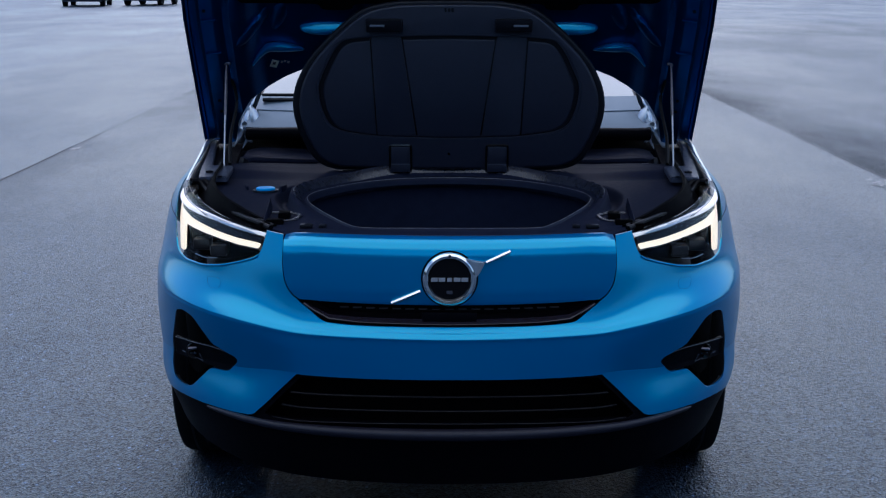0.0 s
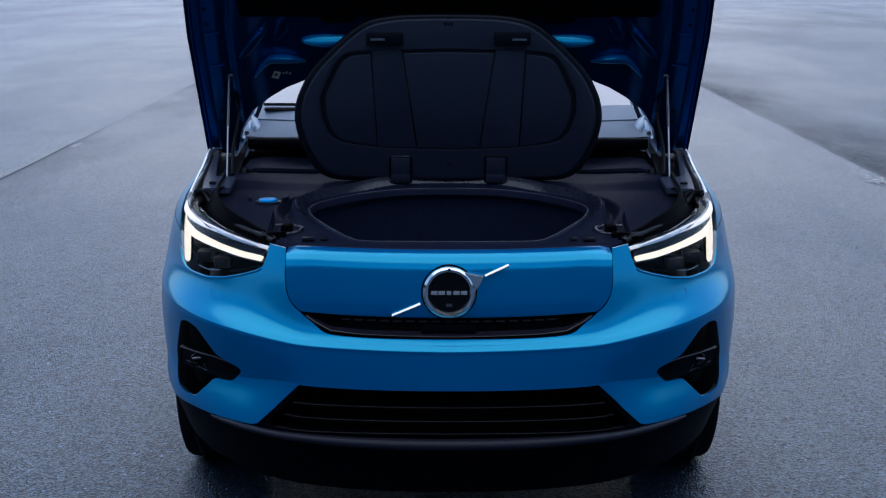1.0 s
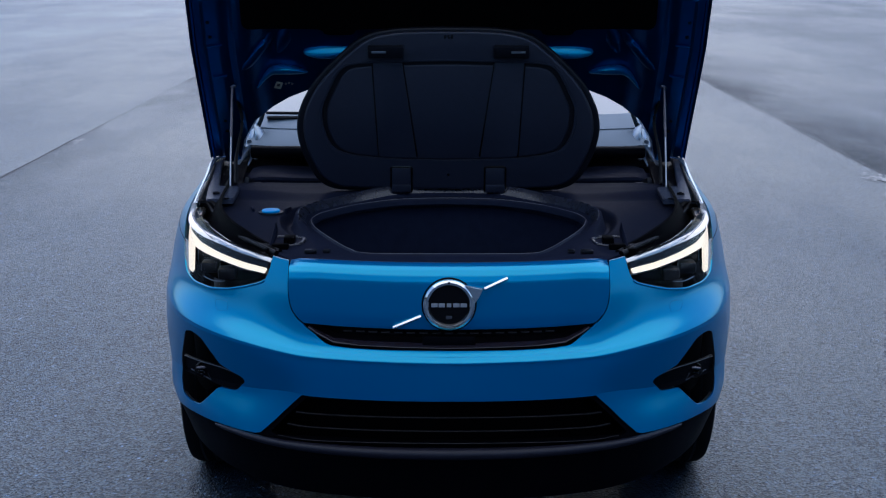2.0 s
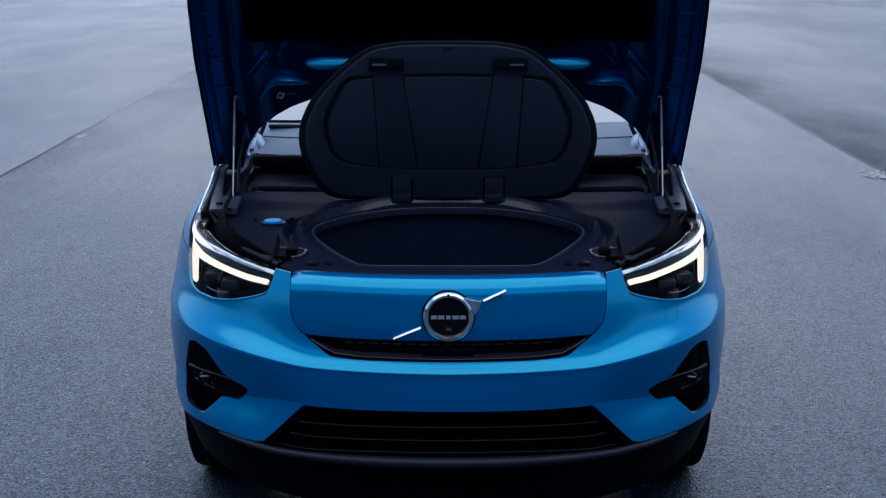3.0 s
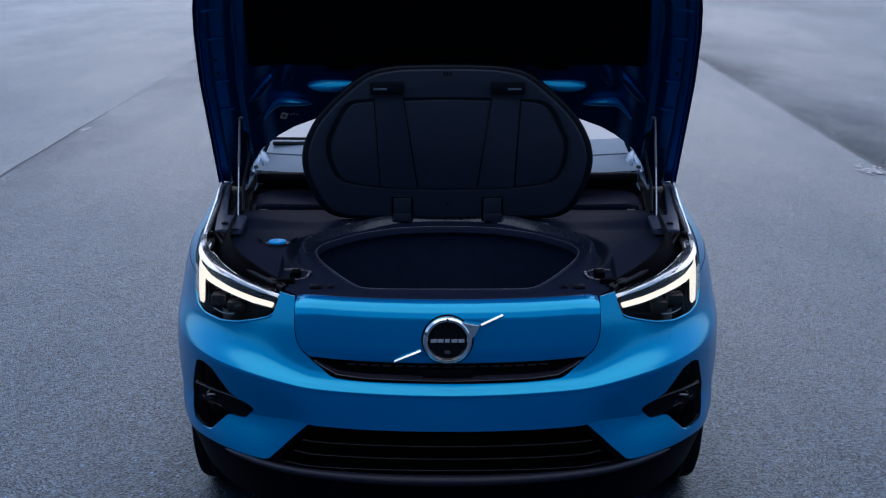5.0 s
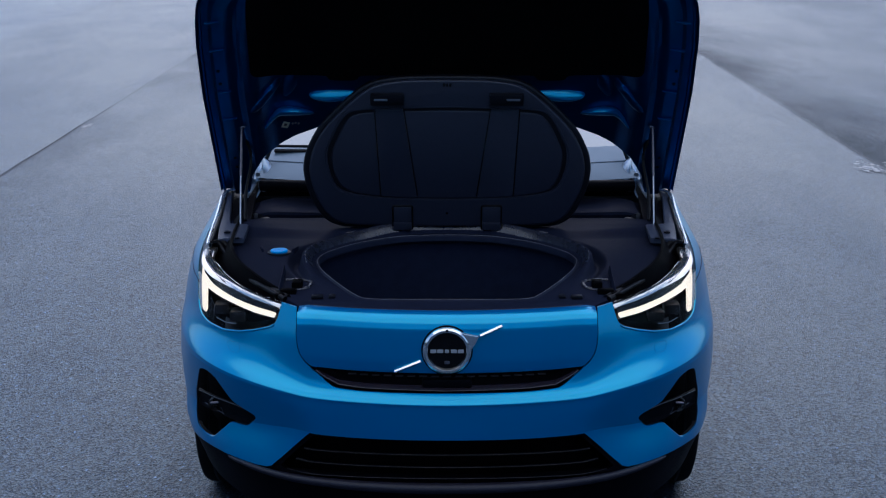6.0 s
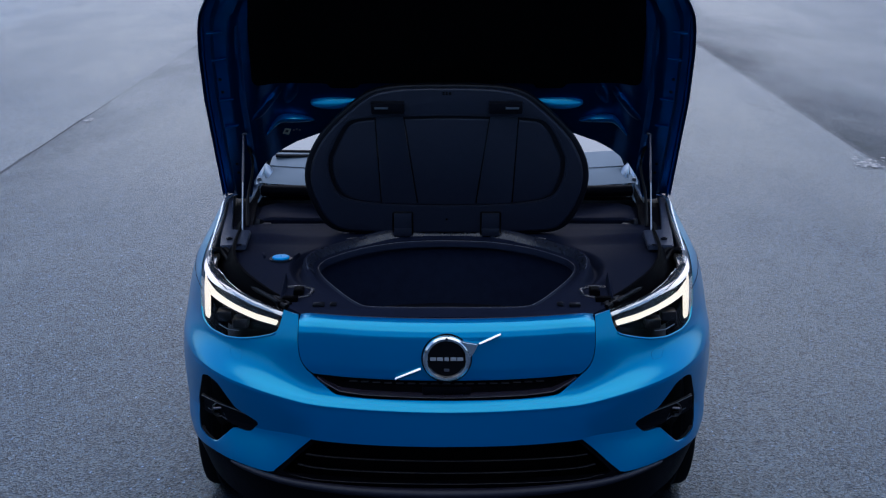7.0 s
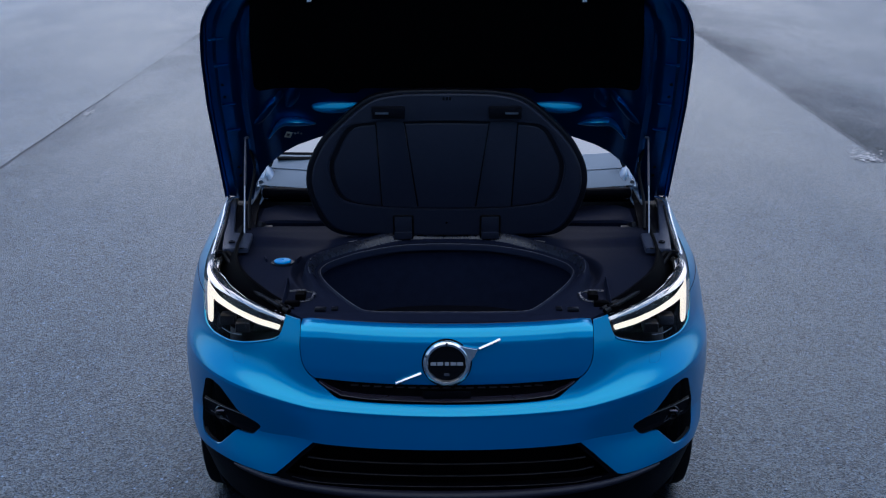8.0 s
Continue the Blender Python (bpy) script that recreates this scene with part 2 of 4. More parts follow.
def closed_spline(points, count):
    p = [Vector(q) for q in points]
    n = len(p)
    out = []
    for k in range(count):
        u = k / count * n
        i = int(u)
        t = u - i
        a, b, c, d = p[(i - 1) % n], p[i % n], p[(i + 1) % n], p[(i + 2) % n]
        out.append(0.5 * (2 * b + (c - a) * t + (2 * a - 5 * b + 4 * c - d) * t * t + (3 * b - a - 3 * c + d) * t ** 3))
    return out


def rounded(points, r, seg=4):
    """A polygon of 2D points with rounded corners."""
    out, n = [], len(points)
    for i in range(n):
        p, a, b = Vector(points[i]), Vector(points[i - 1]), Vector(points[(i + 1) % n])
        ra = min(r, (a - p).length * 0.45)
        rb = min(r, (b - p).length * 0.45)
        s, e = p + (a - p).normalized() * ra, p + (b - p).normalized() * rb
        for k in range(seg + 1):
            t = k / seg
            out.append((1 - t) ** 2 * s + 2 * t * (1 - t) * p + t * t * e)
    return out


def tube(path, radius, sides=8, closed=False, bm=None, flat=1.0, up=(0, 0, 1)):
    """A round bar along a path; radius may be a function of 0..1."""
    bm = bm or bmesh.new()
    n = len(path)
    rings = []
    for i, p in enumerate(path):
        a = path[(i - 1) % n] if closed or i else path[i]
        b = path[(i + 1) % n] if closed or i < n - 1 else path[i]
        d = (Vector(b) - Vector(a)).normalized()
        u = Vector(up)
        if abs(d.dot(u)) > 0.98:
            u = Vector((1, 0, 0))
        s = d.cross(u).normalized()
        w = s.cross(d)
        r = radius(i / max(n - 1, 1)) if callable(radius) else radius
        rings.append([bm.verts.new(Vector(p) + (s * math.cos(t) + w * math.sin(t) * flat) * r) for t in (2 * math.pi * k / sides for k in range(sides))])
    for i in range(n if closed else n - 1):
        a, b = rings[i], rings[(i + 1) % n]
        for k in range(sides):
            bm.faces.new((a[k], a[(k + 1) % sides], b[(k + 1) % sides], b[k]))
    if not closed:
        bm.faces.new(rings[0])
        bm.faces.new(rings[-1])
    return bm


def prism(outline, axis, lo, hi, bm=None):
    """A 2D outline drawn out along an axis: 'y' takes (x, z), 'z' takes (x, y), 'x' takes (y, z)."""
    bm = bm or bmesh.new()

    def at(p, h):
        return {"y": (p[0], h, p[1]), "z": (p[0], p[1], h), "x": (h, p[0], p[1])}[axis]
    a = [bm.verts.new(at(p, lo)) for p in outline]
    b = [bm.verts.new(at(p, hi)) for p in outline]
    n = len(outline)
    bm.faces.new(a)
    bm.faces.new(b[::-1])
    for i in range(n):
        bm.faces.new((a[i], a[(i + 1) % n], b[(i + 1) % n], b[i]))
    bmesh.ops.recalc_face_normals(bm, faces=bm.faces)
    return bm


def revolve(profile, centre, axis="x", seg=40, bm=None):
    """A closed profile of (radius, along) pairs turned round an axis."""
    bm = bm or bmesh.new()
    rings = []
    for k in range(seg):
        t = 2 * math.pi * k / seg
        ring = []
        for r, h in profile:
            c, s = r * math.cos(t), r * math.sin(t)
            v = {"x": (h, c, s), "y": (c, h, s), "z": (c, s, h)}[axis]
            ring.append(bm.verts.new(Vector(centre) + Vector(v)))
        rings.append(ring)
    n = len(profile)
    for k in range(seg):
        a, b = rings[k], rings[(k + 1) % seg]
        for i in range(n):
            bm.faces.new((a[i], a[(i + 1) % n], b[(i + 1) % n], b[i]))
    return bm


def carve(bm, op, *cutters):
    """The bmesh cut with closed cutters, or kept inside the first one."""
    def temp(b):
        bmesh.ops.recalc_face_normals(b, faces=b.faces)
        me = bpy.data.meshes.new("tmp")
        b.to_mesh(me)
        b.free()
        return new("tmp", me)
    ob = temp(bm)
    used = [temp(c) for c in cutters]
    for c in used:
        md = ob.modifiers.new("cut", "BOOLEAN")
        md.operation, md.solver, md.object = op, "MANIFOLD", c
    bpy.context.view_layer.update()
    deps = bpy.context.evaluated_depsgraph_get()
    me = bpy.data.meshes.new_from_object(ob.evaluated_get(deps))
    out = bmesh.new()
    out.from_mesh(me)
    bpy.data.meshes.remove(me)
    for o in (ob, *used):
        old = o.data
        bpy.data.objects.remove(o)
        bpy.data.meshes.remove(old)
    return out


def mirror(points):
    return [(-p[0], *p[1:]) for p in points][::-1]


def flip(bm):
    """The same thing on the other side of the car."""
    bmesh.ops.scale(bm, vec=(-1, 1, 1), verts=bm.verts)
    return bm


def grid(rows, bm=None, loop=False):
    bm = bm or bmesh.new()
    vs = [[bm.verts.new(p) for p in r] for r in rows]
    for a, b in zip(vs, vs[1:]):
        n = len(a)
        for i in range(n if loop else n - 1):
            bm.faces.new((a[i], a[(i + 1) % n], b[(i + 1) % n], b[i]))
    return bm, vs


def slab(rows, offset):
    """A closed sheet: the rows of points and the same rows moved by offset(point, i, j)."""
    bm = bmesh.new()
    n, m = len(rows), len(rows[0])
    a = [[bm.verts.new(p) for p in r] for r in rows]
    b = [[bm.verts.new(offset(Vector(p), i, j)) for j, p in enumerate(r)] for i, r in enumerate(rows)]
    for i in range(n - 1):
        for j in range(m - 1):
            bm.faces.new((a[i][j], a[i][j + 1], a[i + 1][j + 1], a[i + 1][j]))
            bm.faces.new((b[i][j], b[i + 1][j], b[i + 1][j + 1], b[i][j + 1]))
    for i in range(n - 1):
        bm.faces.new((a[i][0], a[i + 1][0], b[i + 1][0], b[i][0]))
        bm.faces.new((a[i][-1], b[i][-1], b[i + 1][-1], a[i + 1][-1]))
    for j in range(m - 1):
        bm.faces.new((a[0][j], b[0][j], b[0][j + 1], a[0][j + 1]))
        bm.faces.new((a[-1][j], a[-1][j + 1], b[-1][j + 1], b[-1][j]))
    return bm


def smooth(a, b, x):
    t = min(max((x - a) / (b - a), 0), 1)
    return t * t * (3 - 2 * t)


# ---- the place: ground, joints, far edge ----
g = bmesh.new()
bmesh.ops.create_grid(g, x_segments=8, y_segments=8, size=1500)
tagged(part("ground", g, ASPHALT), "wide damp grey asphalt yard with fine grain", "ground", kind="structure")
for sx in (-1, 1):
    rows = []
    rr = random.Random(5 + sx)
    for k in range(260):
        y = -30 + k * 0.5
        c = sx * 3.45 + rr.uniform(-0.008, 0.008)
        w = (0.012 if sx < 0 else 0.0035) * (1 - 0.75 * smooth(8, 12, y)) * rr.uniform(0.6, 1.4)
        rows.append([(c - w, y, 0.002), (c + w, y, 0.002)])
    s, _ = grid(rows)
    tagged(part("pavement_joint", s, SEAM), "narrow dark joint between two asphalt lanes", "joint", kind="structure")
for sx, y0 in ((1, 7.25), (-1, 9.45)):
    rr = random.Random(11 + sx)
    m = bmesh.new()
    for k in range(60 if sx > 0 else 14):
        cx, cy = sx * 3.36 + rr.gauss(0, 0.08 if sx > 0 else 0.02), y0 + rr.gauss(0, 0.13 if sx > 0 else 0.08)
        w, h, a0 = rr.uniform(0.008, 0.03), rr.uniform(0.008, 0.03), rr.random() * 6
        m.faces.new([m.verts.new((cx + w * math.cos(a0 + q) * rr.uniform(0.6, 1.2), cy + h * math.sin(a0 + q) * rr.uniform(0.6, 1.2), 0.0045 + k * 0.0001)) for q in (0, 0.9, 1.9, 3.0, 4.1, 5.2)])
    tagged(part("road_marking", m, CHALK), "worn scraps of white paint on the asphalt", "road marking", kind="structure")


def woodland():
    """An unseen dark belt of trees added to block low sky light, far off ahead and nearer behind, with an uneven top.
    """
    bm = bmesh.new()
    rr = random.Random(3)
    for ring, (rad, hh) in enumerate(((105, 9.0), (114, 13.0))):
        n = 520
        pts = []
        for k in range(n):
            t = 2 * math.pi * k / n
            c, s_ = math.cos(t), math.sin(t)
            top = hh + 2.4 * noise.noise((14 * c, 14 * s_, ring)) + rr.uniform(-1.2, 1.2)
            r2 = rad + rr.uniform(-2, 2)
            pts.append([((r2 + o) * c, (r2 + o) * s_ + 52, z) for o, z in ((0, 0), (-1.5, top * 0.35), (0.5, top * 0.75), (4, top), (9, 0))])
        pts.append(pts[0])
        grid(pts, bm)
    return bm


tagged(part("backdrop", woodland(), SKYBLOCKER), "unseen dark belt of trees added to block low sky light", "woodland", kind="structure")


def far_vehicle(x, y, w, turn):
    """A parked vehicle at the far end of the yard."""
    v = new("parked_vehicle")
    v.location = (x, y, 0)
    v.rotation_euler = (0, 0, radians(turn))
    hw = w / 2
    prof = [(-2.1, 0.22), (-2.15, 0.75), (-2.0, 0.95), (-1.1, 1.05), (-0.4, 1.55), (1.3, 1.6), (1.95, 1.1), (2.1, 0.9), (2.1, 0.22)]
    b = prism(prof, "x", -hw, hw)
    bmesh.ops.bevel(b, geom=b.edges[:], offset=0.08, segments=2, affect="EDGES")
    part("body", b, FARCAR, v)
    for a in (-1, 1):
        for c in (-1.3, 1.3):
            part("wheel", revolve([(0.32, -0.1), (0.32, 0.1), (0.1, 0.12), (0.1, -0.12)], (a * (hw - 0.08), c, 0.32), "x", 20), TYRE, v)
    part("windscreen", boxes([((0, -0.82, 1.3), (w * 0.8, 0.02, 0.62), (-55, 0, 0))]), TINTED, v)
    tagged(v, "dark parked vehicle far off across the yard", "vehicle", "far vehicles")


far_vehicle(-16.75, 66.0, 1.85, 6)
far_vehicle(-14.15, 68.0, 1.75, -4)

# ---- the car: outer skin ----
CAR = new("car")
tagged(CAR, "bright blue electric crossover with its bonnet open on damp asphalt", "car")
HALF = 0.94


def plan_curve():
    """Half of the car's outline from above at its fullest height, from the nose round to the tail."""
    pts = []
    for k in range(700):
        th = (k / 699) ** 1.0 * math.pi / 2
        x = HALF * math.sqrt(math.sin(th))
        pts.append((x, -0.055 + 0.30 * x * x + 0.9 * (1 - math.sqrt(max(math.cos(th), 0)))))
    for k in range(1, 60):
        pts.append((HALF, pts[699][1] + k * 0.04))
    y1 = pts[-1][1]
    for k in range(1, 200):
        th = k / 199 * math.pi / 2
        pts.append((HALF * math.sqrt(max(math.cos(th), 0)), y1 + 0.75 * math.sqrt(math.sin(th))))
    p = np.array(pts)
    s = np.concatenate([[0], np.cumsum(np.hypot(*np.diff(p, axis=0).T))])
    return p, s


PL, PS = plan_curve()
STATION = (0.0, 0.43, 0.51, 0.63, 0.87, 1.15, 1.5, 2.2, 4.0, 9.0)
LEVELS = (  # height and inset at each station, from the sill to the top edge
    ((0.175, 0.175, 0.18, 0.19, 0.215, 0.25, 0.26, 0.26, 0.26, 0.26), (0.1, 0.1, 0.09, 0.08, 0.075, 0.062, 0.05, 0.04, 0.04, 0.04)),
    ((0.34, 0.34, 0.342, 0.345, 0.37, 0.38, 0.36, 0.36, 0.36, 0.36), (0.034, 0.029, 0.024, 0.022, 0.028, 0.018, 0.014, 0.012, 0.012, 0.012)),
    ((0.5, 0.5, 0.494, 0.482, 0.472, 0.472, 0.48, 0.48, 0.48, 0.48), (0.008, 0.014, 0.040, 0.052, 0.052, 0.016, 0.008, 0.006, 0.006, 0.006)),
    ((0.511, 0.511, 0.505, 0.493, 0.483, 0.483, 0.492, 0.492, 0.492, 0.492), (0.0075, 0.013, 0.039, 0.051, 0.050, 0.0145, 0.007, 0.006, 0.006, 0.006)),
    ((0.575, 0.575, 0.579, 0.585, 0.59, 0.60, 0.62, 0.62, 0.62, 0.62), (0.004, 0.005, 0.010, 0.018, 0.016, 0.006, 0.006, 0.010, 0.010, 0.010)),
    ((0.608, 0.611, 0.6184, 0.629, 0.645, 0.65, 0.67, 0.68, 0.68, 0.68), (0.002, 0.002, 0.002, 0.002, 0.003, 0.007, 0.009, 0.009, 0.009, 0.009)),
    ((0.619, 0.622, 0.6302, 0.642, 0.66, 0.67, 0.69, 0.7, 0.7, 0.7), (0.0, 0.0, 0.0, 0.0, 0.002, 0.008, 0.010, 0.010, 0.008, 0.008)),
    ((0.630, 0.634, 0.6426, 0.655, 0.675, 0.7, 0.72, 0.73, 0.73, 0.73), (0.0085, 0.0085, 0.0085, 0.008, 0.008, 0.014, 0.012, 0.010, 0.009, 0.009)),
    ((0.656, 0.664, 0.6792, 0.705, 0.74, 0.77, 0.8, 0.82, 0.82, 0.82), (0.025, 0.031, 0.040, 0.049, 0.052, 0.048, 0.017, 0.010, 0.017, 0.019)),
    ((0.78, 0.79, 0.794, 0.8, 0.82, 0.87, 0.91, 0.93, 0.93, 0.93), (0.048, 0.055, 0.064, 0.078, 0.070, 0.066, 0.052, 0.036, 0.048, 0.048)),
    ((0.872, 0.874, 0.877, 0.886, 0.925, 0.952, 0.975, 1, 1.02, 1.02), (0.085, 0.088, 0.090, 0.108, 0.108, 0.106, 0.12, 0.085, 0.1, 0.1)),
)
TOP = 10.0
FINE = np.arange(-0.1, 9.2, 0.005)
KERNEL = np.exp(-0.5 * (np.arange(-16, 17) * 0.005 / 0.024) ** 2)
KERNEL /= KERNEL.sum()


def eased(values):
    """The stations' values with their corners rounded off."""
    line = np.interp(np.abs(FINE), STATION, values)
    return np.convolve(np.pad(line, 16, mode="edge"), KERNEL, mode="valid")


EASED = [(eased(a), eased(b)) for a, b in LEVELS]


def skin(s, v, drop=0.0):
    """Right half of the skin: s along the outline, v from 0 at the sill to TOP at the top edge."""
    x = float(np.interp(s, PS, PL[:, 0]))
    y = float(np.interp(s, PS, PL[:, 1]))
    e = 0.02
    dx = float(np.interp(s + e, PS, PL[:, 0]) - np.interp(max(s - e, 0), PS, PL[:, 0]))
    dy = float(np.interp(s + e, PS, PL[:, 1]) - np.interp(max(s - e, 0), PS, PL[:, 1]))
    if s < e:
        dx, dy = 1.0, 0.0
    k = math.hypot(dx, dy) or 1.0
    nx, ny = dy / k, -dx / k
    zs = [float(np.interp(s, FINE, a)) for a, _ in EASED]
    ds = [float(np.interp(s, FINE, b)) for _, b in EASED]

    def cat(q, v):
        i = min(int(v), len(q) - 2)
        t = v - i
        b, c = q[i], q[i + 1]
        m0 = (c - q[i - 1]) / 2 if i else c - b
        m1 = (q[i + 2] - b) / 2 if i + 2 < len(q) else c - b
        if i and (b - q[i - 1]) * (c - b) <= 0:
            m0 = 0
        if i + 2 < len(q) and (c - b) * (q[i + 2] - c) <= 0:
            m1 = 0
        h = c - b
        return b + t * m0 + t * t * (3 * h - 2 * m0 - m1) + t ** 3 * (m0 + m1 - 2 * h)
    z, d = cat(zs, v), cat(ds, v) + drop
    return Vector((x - nx * d, y - ny * d, z))


def shell(drop, thick, send, v0=0.0, v1=TOP, nv=90, ns=150, both=True):
    ss = [send * (k / ns) for k in range(ns + 1)]
    if both:
        ss = [-s for s in ss[:0:-1]] + ss
    vs = [v0 + (v1 - v0) * k / nv for k in range(nv + 1)]

    def pt(s, v, d):
        p = skin(abs(s), v, d)
        return Vector((-p.x, p.y, p.z)) if s < 0 else p
    rows = [[pt(s, v, drop) for s in ss] for v in vs]
    inner = [[pt(s, v, drop + thick) for s in ss] for v in vs]
    return slab(rows, lambda p, i, j: inner[i][j])


TABLE = [[skin(2.2 * a / 180, TOP * b / 120) for b in range(121)] for a in range(181)]
TAB = np.array([[p[:] for p in r] for r in TABLE]).reshape(-1, 3)


def front_y(x, z):
    """How far back the skin lies behind the nose at a place on the front."""
    d = ((TAB[:, 0] - abs(x)) ** 2 + (TAB[:, 2] - z) ** 2)
    i = np.argsort(d)[:6]
    w = 1 / (d[i] + 1e-6)
    return float((TAB[i, 1] * w).sum() / w.sum())


# outlines on the front, right half, (x, z)
PANEL_SIDE = [(0.418, 0.708), (0.436, 0.721), (0.455, 0.750), (0.463, 0.797), (0.462, 0.850), (0.460, 0.95)]
SLOT_LOW = [(0.383, 0.682), (0.349, 0.658), (0.316, 0.652), (0.233, 0.649), (0.10, 0.649)]
HEADLIGHT = [(0.530, 0.820), (0.544, 0.806), (0.598, 0.787), (0.655, 0.771), (0.714, 0.761), (0.776, 0.763), (0.808, 0.776), (0.822, 0.819), (0.831, 0.877), (0.842, 0.93), (0.84, 0.98), (0.80, 1.05), (0.50, 1.05), (0.511, 0.878), (0.519, 0.850)]
FOG = [(0.800, 0.622), (0.774, 0.632), (0.739, 0.620), (0.679, 0.545), (0.606, 0.518), (0.600, 0.504), (0.631, 0.468), (0.692, 0.463), (0.760, 0.392), (0.793, 0.389), (0.825, 0.397), (0.834, 0.432), (0.830, 0.513)]
LOWER = [(0.422, 0.503), (0.503, 0.416), (0.550, 0.370), (0.555, 0.30), (0.555, 0.10), (-0.555, 0.10), (-0.555, 0.30), (-0.550, 0.370), (-0.503, 0.416), (-0.422, 0.503), (-0.2, 0.505), (0, 0.507), (0.2, 0.505)]
SILL = [(0.53, 0.10), (0.53, 0.390), (0.550, 0.370), (0.568, 0.364), (0.607, 0.363), (0.687, 0.363), (0.787, 0.360), (0.852, 0.354), (0.895, 0.40), (0.93, 0.45), (0.97, 0.46), (0.97, 0.10)]

PANEL_SIDE = [tuple(p[:2]) for p in spline([(x, z, 0) for x, z in PANEL_SIDE], 26)]
SLOT_LOW = [tuple(p[:2]) for p in spline([(0.418, 0.706, 0)] + [(x, z, 0) for x, z in SLOT_LOW], 26)][1:]
PANEL_CUT = PANEL_SIDE + [(-x, z) for x, z in PANEL_SIDE[::-1]] + [(-x, z) for x, z in SLOT_LOW] + SLOT_LOW[::-1]
LAMP_R = rounded(HEADLIGHT, 0.012, 3)
FOG_R = rounded(FOG, 0.012, 3)

WHEEL_Y, WHEEL_R = 0.93, 0.355


def arch_cutter(side, y):
    return prism([(y + 0.415 * math.cos(t), 0.36 + 0.415 * math.sin(t)) for t in (2 * math.pi * k / 48 for k in range(48))], "x", side * 0.55, side * 1.2)


hull = shell(0.0, 0.006, float(PS[-1]) - 0.06, ns=280)
LOW_Y = WHEEL_Y + 0.30
hull = carve(hull, "DIFFERENCE",
             prism(PANEL_CUT, "y", -0.3, 0.8),
             prism(LAMP_R, "y", -0.3, 1.0), prism(mirror(LAMP_R), "y", -0.3, 1.0),
             prism(FOG_R, "y", -0.3, 0.6), prism(mirror(FOG_R), "y", -0.3, 0.6),
             prism(LOWER, "y", -0.3, 0.7),
             prism(SILL, "y", -0.3, LOW_Y), prism(mirror(SILL), "y", -0.3, LOW_Y),
             arch_cutter(1, WHEEL_Y), arch_cutter(-1, WHEEL_Y), arch_cutter(1, WHEEL_Y + 2.7), arch_cutter(-1, WHEEL_Y + 2.7))
part("body", hull, PAINT, CAR, "bright metallic blue painted body with rounded bumper")

# dark lower cladding of the bumper and its lip
clad = shell(0.008, 0.03, 1.5, 0.0, 4.0, 32, 110)
LOWER_HOLE = [(0.410, 0.494), (0.490, 0.408), (0.520, 0.374), (0.497, 0.360), (0.323, 0.372), (0, 0.376), (-0.323, 0.372), (-0.497, 0.360), (-0.520, 0.374), (-0.490, 0.408), (-0.410, 0.494), (-0.2, 0.499), (0, 0.502), (0.2, 0.499)]
CLAD_KEEP = [(0.41, 0.510), (0.503, 0.424), (0.556, 0.374), (0.607, 0.372), (0.687, 0.372), (0.787, 0.369), (0.852, 0.363), (0.90, 0.41), (0.94, 0.46), (0.98, 0.47), (0.98, 0.1)]
CLAD_KEEP = CLAD_KEEP + [(-x, z) for x, z in CLAD_KEEP[::-1]]
clad = carve(clad, "INTERSECT", prism(CLAD_KEEP, "y", -0.3, 1.0))
clad = carve(clad, "DIFFERENCE", prism(LOWER_HOLE, "y", -0.3, 0.6), arch_cutter(1, WHEEL_Y), arch_cutter(-1, WHEEL_Y))
part("lower_bumper", clad, CLADDING, CAR, "dark grained plastic lower bumper")
lip = [Vector((x, front_y(x, 0.35) - 0.004 - 0.013 * (1 - (x / 0.70) ** 2), 0.349 + 0.008 * smooth(0.45, 0.70, abs(x)))) for x in [-0.70 + 1.40 * k / 80 for k in range(81)]]
part("bumper_lip", tube(lip, lambda u: 0.003 + 0.016 * math.sin(math.pi * u) ** 0.6, 14, flat=0.9), LIPTRIM, CAR, "dark rounded lip below the lower grille")

# lower grille: dark backing and thin slats
back = shell(0.085, 0.01, 0.7, 0.4, 3.6, 14, 40)
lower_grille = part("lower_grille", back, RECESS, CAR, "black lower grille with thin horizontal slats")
for zc, hw, sag in ((0.453, 0.440, 0.008), (0.413, 0.468, 0.010), (0.377, 0.500, 0.017)):
    line = []
    for k in range(61):
        x = -hw + 2 * hw * k / 60
        line.append(Vector((x, front_y(x, 0.46) + 0.012, zc - sag * (x / hw) ** 2)))
    part("slat", tube(line, 0.006, 6, flat=0.5), CLADDING, lower_grille)
    part("slat_edge", tube([p + Vector((0, -0.006, 0.002)) for p in line], 0.0007, 5), DULLEDGE, lower_grille, "thin grey edge line")

# ---- closed front panel with the emblem, and the slot below it ----
PROFILE = ((0.700, 0.056), (0.708, 0.050), (0.74, 0.046), (0.80, 0.046), (0.842, 0.0475), (0.860, 0.0535), (0.873, 0.063), (0.881, 0.074), (0.886, 0.088), (0.887, 0.103), (0.882, 0.110))


def panel_rows():
    rows = []
    zs = np.array([p[0] for p in PROFILE])
    us = np.linspace(0, 1, len(PROFILE))
    ds = np.array([p[1] for p in PROFILE])
    for k in range(41):
        u = k / 40
        z, d = float(np.interp(u, us, zs)), float(np.interp(u, us, ds))
        rows.append([])
        for j in range(121):
            x = -0.48 + 0.96 * j / 120
            y = -0.055 + 0.30 * x * x + 0.9 * (1 - (1 - (abs(x) / HALF) ** 4) ** 0.25)
            corner = smooth(0.36, 0.47, abs(x))
            turn = smooth(0.425, 0.458, abs(x)) * smooth(0.55, 0.85, u)
